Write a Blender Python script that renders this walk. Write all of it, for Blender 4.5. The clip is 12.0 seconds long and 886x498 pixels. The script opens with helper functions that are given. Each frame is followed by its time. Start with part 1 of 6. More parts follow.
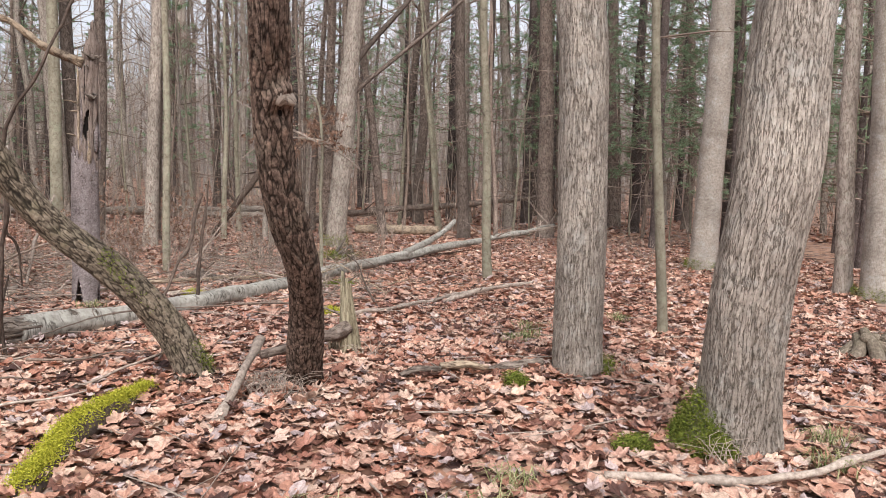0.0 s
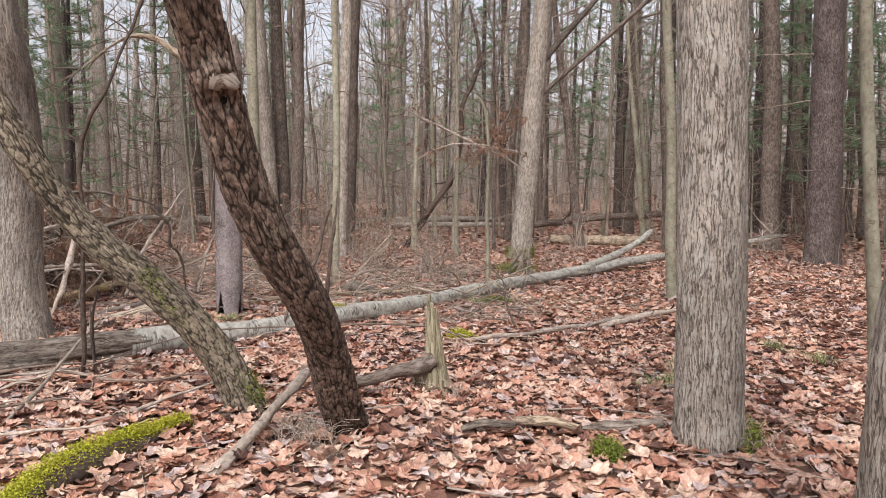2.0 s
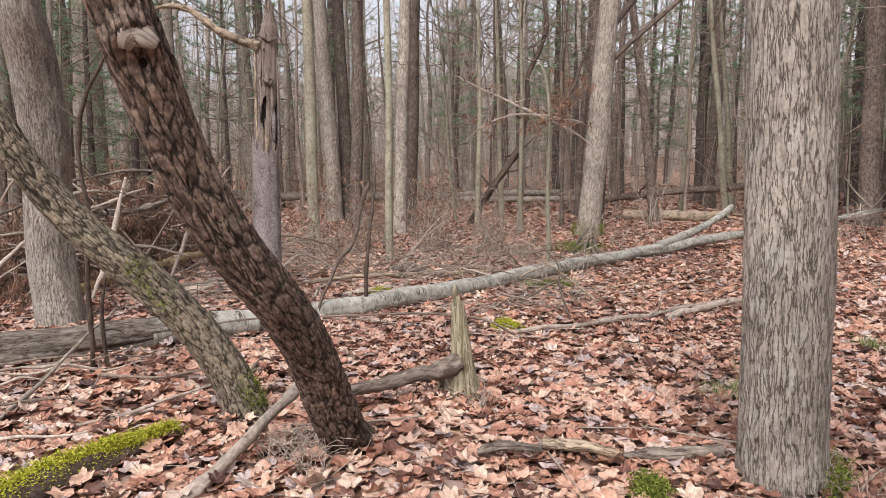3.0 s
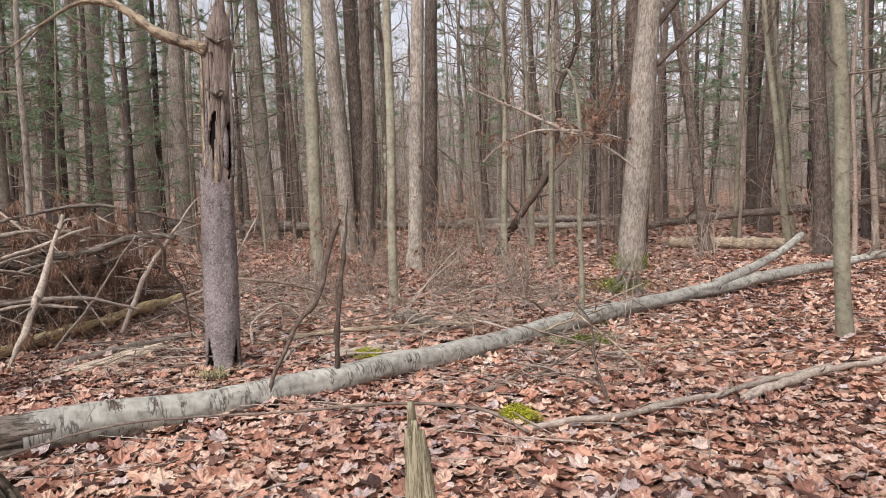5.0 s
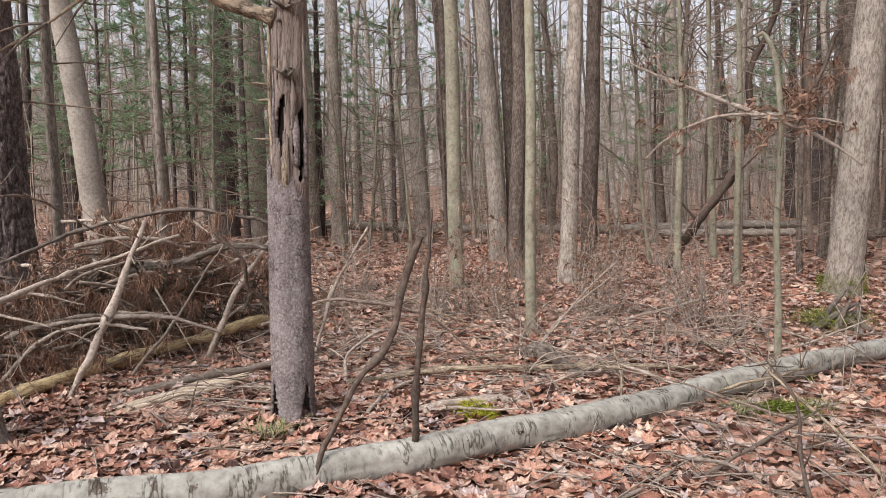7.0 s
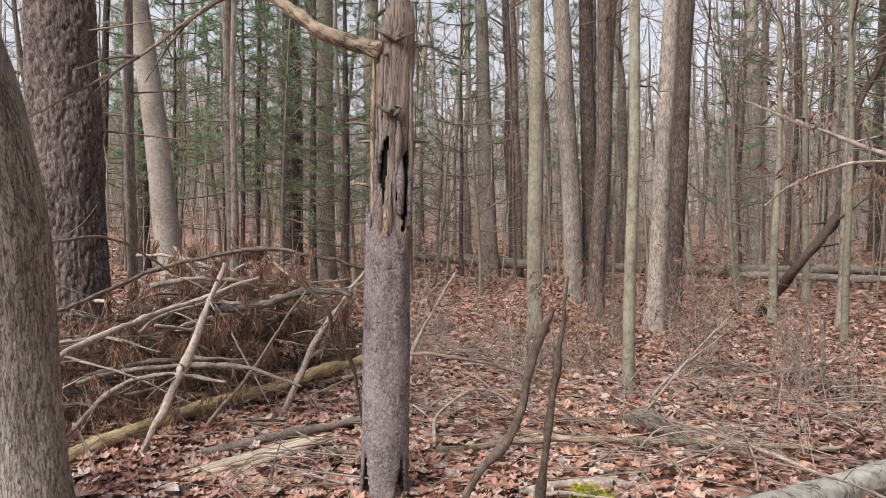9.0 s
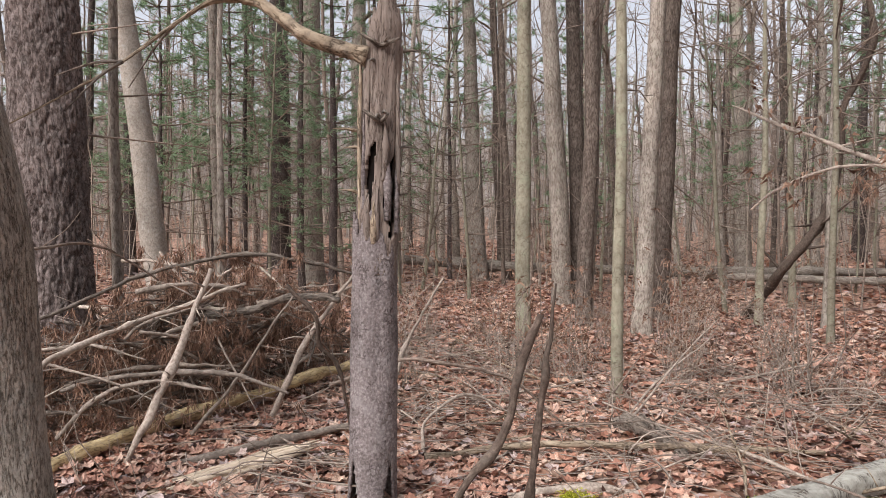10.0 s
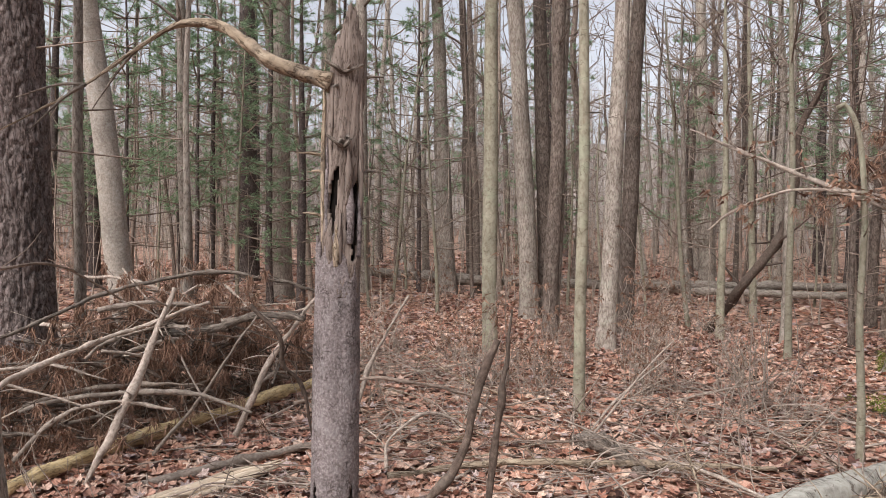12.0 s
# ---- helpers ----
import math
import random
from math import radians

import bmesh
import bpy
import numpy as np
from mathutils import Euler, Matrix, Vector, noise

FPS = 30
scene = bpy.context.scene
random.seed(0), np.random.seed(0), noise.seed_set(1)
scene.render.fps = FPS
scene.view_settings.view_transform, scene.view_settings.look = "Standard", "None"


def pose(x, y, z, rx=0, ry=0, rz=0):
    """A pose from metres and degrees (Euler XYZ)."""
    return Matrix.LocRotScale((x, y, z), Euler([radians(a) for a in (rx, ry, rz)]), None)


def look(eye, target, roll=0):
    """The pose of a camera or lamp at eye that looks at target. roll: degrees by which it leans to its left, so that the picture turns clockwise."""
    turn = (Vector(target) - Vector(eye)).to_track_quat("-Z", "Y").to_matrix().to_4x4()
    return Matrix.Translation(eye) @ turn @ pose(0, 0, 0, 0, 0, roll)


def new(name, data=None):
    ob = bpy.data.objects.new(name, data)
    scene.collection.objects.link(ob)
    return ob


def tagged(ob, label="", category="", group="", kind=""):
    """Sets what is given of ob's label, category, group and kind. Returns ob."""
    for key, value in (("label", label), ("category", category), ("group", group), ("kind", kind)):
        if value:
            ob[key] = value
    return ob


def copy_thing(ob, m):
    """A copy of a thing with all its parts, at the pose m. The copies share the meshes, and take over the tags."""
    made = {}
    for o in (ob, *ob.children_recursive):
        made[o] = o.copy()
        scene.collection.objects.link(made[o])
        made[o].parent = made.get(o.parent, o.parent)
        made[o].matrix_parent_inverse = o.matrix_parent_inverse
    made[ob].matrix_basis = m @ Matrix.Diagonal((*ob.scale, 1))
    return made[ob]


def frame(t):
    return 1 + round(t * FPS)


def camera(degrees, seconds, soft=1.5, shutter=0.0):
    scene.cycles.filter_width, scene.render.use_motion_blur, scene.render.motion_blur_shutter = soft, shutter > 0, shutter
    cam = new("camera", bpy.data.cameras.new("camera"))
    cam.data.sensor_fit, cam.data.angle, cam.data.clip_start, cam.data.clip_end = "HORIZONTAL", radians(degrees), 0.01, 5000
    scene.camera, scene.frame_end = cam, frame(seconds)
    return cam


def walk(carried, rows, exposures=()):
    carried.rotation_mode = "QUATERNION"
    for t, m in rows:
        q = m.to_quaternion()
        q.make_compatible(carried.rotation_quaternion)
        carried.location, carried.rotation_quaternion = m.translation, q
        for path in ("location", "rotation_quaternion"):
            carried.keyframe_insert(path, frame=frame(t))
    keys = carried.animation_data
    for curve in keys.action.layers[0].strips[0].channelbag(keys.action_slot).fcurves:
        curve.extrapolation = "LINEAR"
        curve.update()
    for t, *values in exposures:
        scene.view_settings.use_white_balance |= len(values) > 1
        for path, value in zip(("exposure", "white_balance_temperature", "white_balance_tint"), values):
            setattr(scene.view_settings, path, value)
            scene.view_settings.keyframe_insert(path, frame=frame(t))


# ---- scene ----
cam = camera(63.4, 12.0, soft=0.5, shutter=0.05)
PATH = [
    (0, (0.046, 0.104, 1.513), (0.037, 2.098, 1.352), 1.3),
    (0.5, (0.383, 0.325, 1.472), (0.081, 2.293, 1.28), 1.2),
    (1, (0.632, 0.569, 1.502), (0.111, 2.489, 1.295), 1.3),
    (1.5, (0.815, 0.979, 1.531), (0.278, 2.899, 1.377), 1.4),
    (2, (0.906, 1.305, 1.512), (0.262, 3.193, 1.367), 0.3),
    (2.5, (1.001, 1.684, 1.577), (0.198, 3.508, 1.403), -0.3),
    (3, (0.983, 2.024, 1.548), (0.141, 3.824, 1.328), -0.3),
    (3.2, (0.924, 2.186, 1.571), (0.062, 3.976, 1.34), -0.6),
    (4.8, (0.591, 3.629, 1.563), (-0.362, 5.381, 1.41), -1.0),
    (5, (0.549, 3.777, 1.601), (-0.393, 5.535, 1.447), -1.3),
    (5.5, (0.451, 4.233, 1.561), (-0.591, 5.935, 1.42), -1.6),
    (6, (0.323, 4.643, 1.567), (-0.845, 6.26, 1.42), -1.5),
    (6.5, (0.125, 5.017, 1.659), (-1.142, 6.56, 1.53), -1.5),
    (7, (-0.004, 5.384, 1.642), (-1.338, 6.867, 1.496), -1.1),
    (7.5, (-0.083, 5.775, 1.757), (-1.475, 7.206, 1.638), -0.9),
    (7.7, (-0.153, 5.804, 1.742), (-1.559, 7.224, 1.648), -0.9),
    (9.3, (-0.694, 5.5, 1.83), (-2.137, 6.883, 1.762), 0.5),
    (9.5, (-0.69, 5.51, 1.833), (-2.12, 6.907, 1.767), 0.5),
    (10, (-0.674, 5.547, 1.84), (-2.094, 6.954, 1.775), 0.2),
    (10.5, (-0.622, 5.565, 1.913), (-2.056, 6.958, 1.862), -0.1),
    (11, (-0.615, 5.548, 1.925), (-2.067, 6.923, 1.884), 0.1),
    (11.5, (-0.616, 5.531, 1.922), (-2.058, 6.917, 1.885), 0.4),
    (12, (-0.58, 5.534, 1.92), (-1.943, 6.997, 1.885), 0.5),
]
SKY, SUN, EXPOSURE = 0.095, 1.45, 1.2
walk(cam, [(t, look(eye, target, roll)) for t, eye, target, roll in PATH], exposures=[(0.0, EXPOSURE, 6300.0, 13.0), (12.0, EXPOSURE, 6300.0, 13.0)])

# ---- sky, sun, exposure ----
world = bpy.data.worlds.new("world")
scene.world = world
world.use_nodes = True
wn = world.node_tree.nodes
wn.clear()
sky = wn.new("ShaderNodeTexSky")
sky.sky_type, sky.sun_disc = "NISHITA", False
sky.sun_elevation, sky.sun_rotation = radians(38), radians(200)
sky.air_density, sky.dust_density = 1.0, 3.0
grey = wn.new("ShaderNodeHueSaturation")
grey.inputs["Saturation"].default_value = 0.22
bg = wn.new("ShaderNodeBackground")
bg.inputs["Strength"].default_value = SKY
wo = wn.new("ShaderNodeOutputWorld")
world.node_tree.links.new(sky.outputs[0], grey.inputs["Color"])
world.node_tree.links.new(grey.outputs[0], bg.inputs["Color"])
world.node_tree.links.new(bg.outputs[0], wo.inputs["Surface"])
sun = new("sun", bpy.data.lights.new("sun", "SUN"))
sun.data.energy, sun.data.angle, sun.data.color = SUN, radians(22), (1.0, 0.96, 0.9)
sun.matrix_world = look((6, -14, 20), (0, 4, 0))


# ---- noise and mesh helpers ----
def hash3(i, j, k, s=0):
    n = (i.astype(np.int64) * 73856093) ^ (j.astype(np.int64) * 19349663) ^ (k.astype(np.int64) * 83492791) ^ (s * 2654435)
    n = (n ^ (n >> 13)) * 1274126177
    n = n & 0x7FFFFFFF
    n = ((n ^ (n >> 15)) * 668265263) & 0x7FFFFFFF
    return n / 2147483647.0


def vnoise(x, y, z, s=0):
    """Value noise from 0 to 1."""
    x, y, z = np.broadcast_arrays(np.asarray(x, float), np.asarray(y, float), np.asarray(z, float))
    i, j, k = np.floor(x), np.floor(y), np.floor(z)
    u, v, w = x - i, y - j, z - k
    u, v, w = u * u * (3 - 2 * u), v * v * (3 - 2 * v), w * w * (3 - 2 * w)
    out = 0
    for a in (0, 1):
        for b in (0, 1):
            for c in (0, 1):
                out = out + hash3(i + a, j + b, k + c, s) * (u if a else 1 - u) * (v if b else 1 - v) * (w if c else 1 - w)
    return out


def cells(x, y, z, s=0):
    """Nearest and second nearest cell distance, and the nearest cell's random number and offset along z."""
    i, j, k = np.floor(x), np.floor(y), np.floor(z)
    d1, d2 = np.full(x.shape, 9.0), np.full(x.shape, 9.0)
    rnd, off = np.zeros(x.shape), np.zeros(x.shape)
    for a in (-1, 0, 1):
        for b in (-1, 0, 1):
            for c in (-1, 0, 1):
                px = i + a + hash3(i + a, j + b, k + c, s + 1)
                py = j + b + hash3(i + a, j + b, k + c, s + 2)
                pz = k + c + hash3(i + a, j + b, k + c, s + 3)
                d = np.sqrt((px - x) ** 2 + (py - y) ** 2 + (pz - z) ** 2)
                near = d < d1
                d2 = np.where(near, d1, np.minimum(d2, d))
                rnd = np.where(near, hash3(i + a, j + b, k + c, s + 4), rnd)
                off = np.where(near, z - pz, off)
                d1 = np.where(near, d, d1)
    return d1, d2, rnd, off


def step(a, b, x):
    t = np.clip((x - a) / (b - a), 0, 1)
    return t * t * (3 - 2 * t)


def height(x, y):
    """The forest floor's height."""
    x, y = np.asarray(x, float), np.asarray(y, float)
    s = step(-1, 5, y)
    r = np.hypot(x, y - 2)
    z = 0.07 * s + 0.11 * np.exp(-((x + 0.2) / 1.8) ** 2 / 2 - ((y - 5.5) / 1.0) ** 2 / 2) + 0.021 * np.clip(r - 11, 0, 60)
    z = z + 0.05 * (vnoise(x * 0.9, y * 0.9, 0.0, 5) - 0.5) + 0.22 * np.clip((r - 14) / 20, 0, 1) * (vnoise(x * 0.22, y * 0.22, 0.0, 6) - 0.5)
    return z + 0.05 * np.clip(r - 60, 0, 200)


class Build:
    """Collects vertices, faces and the along-the-grain coordinates of one mesh."""

    def __init__(self):
        self.v, self.f, self.g, self.t, self.n = [], [], [], [], 0

    def add(self, v, f, g=None, t=None):
        v = np.asarray(v, float).reshape(-1, 3)
        self.v.append(v)
        self.g.append(v if g is None else np.asarray(g, float).reshape(-1, 3))
        self.t.append(np.full(len(v), 0.5) if t is None else np.asarray(t, float).ravel())
        for face in f:
            face = np.asarray(face)
            self.f += (face + self.n).tolist()
        self.n += len(v)

    def mesh(self, name, mats, smooth=True, origin=(0, 0, 0)):
        me = bpy.data.meshes.new(name)
        v = np.concatenate(self.v) - np.asarray(origin, float)
        me.from_pydata(v.tolist(), [], self.f)
        at = me.attributes.new("grain", "FLOAT_VECTOR", "POINT")
        at.data.foreach_set("vector", np.concatenate(self.g).astype(np.float32).ravel())
        tn = me.attributes.new("tone", "FLOAT", "POINT")
        tn.data.foreach_set("value", np.concatenate(self.t).astype(np.float32))
        for m in (mats if isinstance(mats, (list, tuple)) else [mats]):
            me.materials.append(m)
        if smooth:
            me.polygons.foreach_set("use_smooth", np.ones(len(me.polygons), bool))
        me.update()
        return me


def curve(points, n):
    """Points along a smooth line through the few points given."""
    p = np.asarray(points, float)
    if len(p) == 2:
        return p[0] + (p[1] - p[0]) * np.linspace(0, 1, n)[:, None]
    seg = np.linalg.norm(np.diff(p, axis=0), axis=1)
    s = np.concatenate([[0], np.cumsum(seg)])
    ext = np.vstack([2 * p[0] - p[1], p, 2 * p[-1] - p[-2]])
    out = []
    for q in np.linspace(0, s[-1], n):
        i = min(int(np.searchsorted(s, q, side="right")) - 1, len(seg) - 1)
        t = (q - s[i]) / seg[i]
        a, b, c, d = ext[i:i + 4]
        out.append(0.5 * (2 * b + (c - a) * t + (2 * a - 5 * b + 4 * c - d) * t * t + (3 * b - a - 3 * c + d) * t ** 3))
    return np.array(out)


def sweep(bm, pts, radii, sides=8, relief=None, seed=0, cap=True, keep=None, start=0.0, tone=None):
    """A tube along pts. relief(angle, length, radius) shifts the surface; keep(angle, length) says which faces stay."""
    pts = np.asarray(pts, float)
    n = len(pts)
    radii = np.broadcast_to(np.asarray(radii, float), (n,))
    tan = np.gradient(pts, axis=0)
    tan /= np.linalg.norm(tan, axis=1)[:, None] + 1e-12
    ref = np.array([1.0, 0, 0]) if abs(tan[0][0]) < 0.8 else np.array([0, 1.0, 0])
    nor = np.zeros((n, 3))
    a = ref - tan[0] * ref.dot(tan[0])
    for i in range(n):
        a = a - tan[i] * a.dot(tan[i])
        a /= np.linalg.norm(a)
        nor[i] = a
    bi = np.cross(tan, nor)
    length = start + np.concatenate([[0], np.cumsum(np.linalg.norm(np.diff(pts, axis=0), axis=1))])
    ang = np.arange(sides) * 2 * math.pi / sides
    A, L = np.meshgrid(ang, length)
    R = np.repeat(radii[:, None], sides, 1)
    rr = R + (relief(A, L, R) if relief else 0)
    v = pts[:, None] + rr[..., None] * (np.cos(A)[..., None] * nor[:, None] + np.sin(A)[..., None] * bi[:, None])
    r0 = max(float(radii.mean()), 0.004)
    g = np.stack([np.cos(A) * r0 + seed * 3.1, np.sin(A) * r0 + seed * 1.7, L], -1)
    i, j = np.meshgrid(np.arange(n - 1), np.arange(sides), indexing="ij")
    k = (j + 1) % sides
    f = np.stack([i * sides + j, i * sides + k, (i + 1) * sides + k, (i + 1) * sides + j], -1)
    if keep is not None:
        f = f[keep(A[:-1], L[:-1])]
    faces = [f.reshape(-1, 4)]
    if cap:
        faces.append([list(range(sides))[::-1]])
        faces.append([[(n - 1) * sides + q for q in range(sides)]])
    v, g = v.reshape(-1, 3), g.reshape(-1, 3)
    bm.add(v, faces, g, tone(A, L, R) if tone else None)


def part(name, bm, material, parent, label="", smooth=True, origin=(0, 0, 0)):
    """Links a Build as one mesh under a thing or a part."""
    ob = new(name, bm.mesh(name, material, smooth, origin))
    ob.parent = parent
    if label:
        tagged(ob, label)
    return ob


def thing(name, label, category, at=(0, 0, 0), group="", kind=""):
    ob = new(name)
    ob.location = at
    return tagged(ob, label, category, group, kind)


def lone(name, bm, material, at, label, category, group="", kind="", smooth=True):
    """One mesh that is a thing by itself, with its origin at the given place."""
    ob = new(name, bm.mesh(name, material, smooth, at))
    ob.location = at
    return tagged(ob, label, category, group, kind)


# ---- materials ----
def nodes_of(name):
    m = bpy.data.materials.new(name)
    m.use_nodes = True
    nt = m.node_tree
    return m, nt, nt.nodes, nt.links, nt.nodes["Principled BSDF"]


def ramp(nd, stops):
    r = nd.new("ShaderNodeValToRGB")
    e = r.color_ramp.elements
    while len(e) < len(stops):
        e.new(0.5)
    for k, (p, c) in zip(e, stops):
        k.position, k.color = p, (*c, 1)
    return r


def noise_node(nd, lk, vec, scale, detail=4.0, rough=0.6):
    n = nd.new("ShaderNodeTexNoise")
    n.inputs["Scale"].default_value, n.inputs["Detail"].default_value, n.inputs["Roughness"].default_value = scale, detail, rough
    lk.new(vec, n.inputs["Vector"])
    return n


def mix(nd, lk, fac, a, b, kind="MIX"):
    m = nd.new("ShaderNodeMix")
    m.data_type, m.blend_type = "RGBA", kind
    for sock, val in ((m.inputs[0], fac), (m.inputs[6], a), (m.inputs[7], b)):
        if isinstance(val, (int, float)):
            sock.default_value = val
        elif isinstance(val, tuple):
            sock.default_value = (*val, 1)
        else:
            lk.new(val, sock)
    return m.outputs[2]


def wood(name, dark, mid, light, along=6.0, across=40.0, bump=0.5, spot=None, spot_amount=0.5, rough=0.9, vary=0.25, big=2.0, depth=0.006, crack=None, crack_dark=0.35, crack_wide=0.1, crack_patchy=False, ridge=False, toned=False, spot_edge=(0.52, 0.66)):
    """Bark or bare wood whose grain follows the stem."""
    m, nt, nd, lk, bs = nodes_of(name)
    at = nd.new("ShaderNodeAttribute")
    at.attribute_name = "grain"
    mp = nd.new("ShaderNodeMapping")
    mp.inputs["Scale"].default_value = (across, across, along)
    lk.new(at.outputs["Vector"], mp.inputs["Vector"])
    fine = noise_node(nd, lk, mp.outputs[0], 1.0, 6.0, 0.65)
    wide = noise_node(nd, lk, at.outputs["Vector"], big, 3.0, 0.6)
    col = ramp(nd, [(0.28, dark), (0.5, mid), (0.72, light)])
    lk.new(fine.outputs["Fac"], col.inputs[0])
    tone = ramp(nd, [(0.3, (0.62, 0.6, 0.58)), (0.7, (1.15, 1.13, 1.1))])
    lk.new(wide.outputs["Fac"], tone.inputs[0])
    c = mix(nd, lk, 0.8, col.outputs[0], tone.outputs[0], "MULTIPLY")
    if spot:
        sp = noise_node(nd, lk, at.outputs["Vector"], 7.0, 5.0, 0.7)
        sr = ramp(nd, [(spot_edge[0], (0, 0, 0)), (spot_edge[1], (spot_amount,) * 3)])
        lk.new(sp.outputs["Fac"], sr.inputs[0])
        c = mix(nd, lk, sr.outputs[0], c, spot)
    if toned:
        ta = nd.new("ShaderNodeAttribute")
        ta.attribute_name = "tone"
        # bark's own tone; the low end paints in the shade of crevices
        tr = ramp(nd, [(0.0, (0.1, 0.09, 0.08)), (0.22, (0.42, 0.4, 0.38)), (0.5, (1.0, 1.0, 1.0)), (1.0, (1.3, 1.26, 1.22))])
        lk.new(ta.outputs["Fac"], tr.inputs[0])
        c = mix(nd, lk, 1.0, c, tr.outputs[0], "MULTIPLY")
    groove = None
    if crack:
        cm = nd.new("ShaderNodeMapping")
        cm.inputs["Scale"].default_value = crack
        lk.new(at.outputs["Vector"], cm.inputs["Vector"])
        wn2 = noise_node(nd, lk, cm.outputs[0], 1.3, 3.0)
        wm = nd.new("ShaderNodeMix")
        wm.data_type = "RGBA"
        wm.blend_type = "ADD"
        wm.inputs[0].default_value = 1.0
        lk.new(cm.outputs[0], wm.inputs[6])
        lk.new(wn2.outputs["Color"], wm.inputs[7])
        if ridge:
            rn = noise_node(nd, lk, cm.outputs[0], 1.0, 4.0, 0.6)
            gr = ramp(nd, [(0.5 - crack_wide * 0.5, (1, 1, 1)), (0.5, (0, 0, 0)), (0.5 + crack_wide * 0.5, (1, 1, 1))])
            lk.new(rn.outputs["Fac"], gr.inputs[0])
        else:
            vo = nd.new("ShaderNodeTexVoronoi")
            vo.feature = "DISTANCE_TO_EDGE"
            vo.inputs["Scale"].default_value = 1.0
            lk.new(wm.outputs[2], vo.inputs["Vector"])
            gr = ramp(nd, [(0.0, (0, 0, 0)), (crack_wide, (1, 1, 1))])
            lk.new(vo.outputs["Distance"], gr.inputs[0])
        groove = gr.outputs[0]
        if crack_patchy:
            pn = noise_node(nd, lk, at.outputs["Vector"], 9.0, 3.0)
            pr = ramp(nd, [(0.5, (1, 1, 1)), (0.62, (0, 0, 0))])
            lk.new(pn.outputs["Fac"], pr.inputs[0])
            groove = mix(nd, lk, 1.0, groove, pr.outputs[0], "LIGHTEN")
        # crack_dark colours the bark's dark cracks together with the shade in them
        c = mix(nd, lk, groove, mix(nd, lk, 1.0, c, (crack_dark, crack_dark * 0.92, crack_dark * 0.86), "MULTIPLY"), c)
    info = nd.new("ShaderNodeObjectInfo")
    vr = ramp(nd, [(0.0, (1 - vary,) * 3), (1.0, (1 + vary,) * 3)])
    lk.new(info.outputs["Random"], vr.inputs[0])
    c = mix(nd, lk, 1.0, c, vr.outputs[0], "MULTIPLY")
    lk.new(c, bs.inputs["Base Color"])
    bs.inputs["Roughness"].default_value = rough
    bs.inputs["Specular IOR Level"].default_value = 0.25
    bp = nd.new("ShaderNodeBump")
    bp.inputs["Strength"].default_value, bp.inputs["Distance"].default_value = bump, depth
    hgt = fine.outputs["Fac"] if groove is None else mix(nd, lk, 0.6, fine.outputs["Color"], groove, "ADD")
    lk.new(hgt, bp.inputs["Height"])
    lk.new(bp.outputs[0], bs.inputs["Normal"])
    return m


LEAF_STOPS = [(0.0, (0.06, 0.03, 0.025)), (0.1, (0.2, 0.097, 0.072)), (0.22, (0.42, 0.207, 0.145)), (0.42, (0.56, 0.325, 0.24)),
              (0.66, (0.6, 0.4, 0.315)), (0.85, (0.68, 0.52, 0.42)), (0.93, (0.55, 0.45, 0.43)), (1.0, (0.42, 0.35, 0.35))]


def leaf_material(name, single):
    m, nt, nd, lk, bs = nodes_of(name)
    if single:
        src = nd.new("ShaderNodeObjectInfo").outputs["Random"]
    else:
        src = nd.new("ShaderNodeNewGeometry").outputs["Random Per Island"]
    col = ramp(nd, LEAF_STOPS)
    lk.new(src, col.inputs[0])
    tc = nd.new("ShaderNodeTexCoord")
    blot = noise_node(nd, lk, tc.outputs["Object"], 30.0, 4.0)
    br = ramp(nd, [(0.3, (0.5, 0.46, 0.43)), (0.62, (1.08, 1.07, 1.06))])
    lk.new(blot.outputs["Fac"], br.inputs[0])
    area = noise_node(nd, lk, tc.outputs["Object"], 0.6, 3.0)
    ar = ramp(nd, [(0.35, (0.8, 0.76, 0.76)), (0.65, (1.1, 1.08, 1.02))])
    lk.new(area.outputs["Fac"], ar.inputs[0])
    c = mix(nd, lk, 1.0, col.outputs[0], br.outputs[0], "MULTIPLY")
    fleck = noise_node(nd, lk, tc.outputs["Object"], 160.0, 3.0)
    fr = ramp(nd, [(0.32, (0.72, 0.7, 0.68)), (0.55, (1.06, 1.06, 1.08))])
    lk.new(fleck.outputs["Fac"], fr.inputs[0])
    c = mix(nd, lk, 1.0, c, fr.outputs[0], "MULTIPLY")
    c = mix(nd, lk, 1.0, c, ar.outputs[0], "MULTIPLY")
    lk.new(c, bs.inputs["Base Color"])
    bs.inputs["Roughness"].default_value = 0.55
    bs.inputs["Specular IOR Level"].default_value = 0.4
    bp = nd.new("ShaderNodeBump")
    bp.inputs["Strength"].default_value, bp.inputs["Distance"].default_value = 0.4, 0.004
    lk.new(blot.outputs["Fac"], bp.inputs["Height"])
    lk.new(bp.outputs[0], bs.inputs["Normal"])
    return m


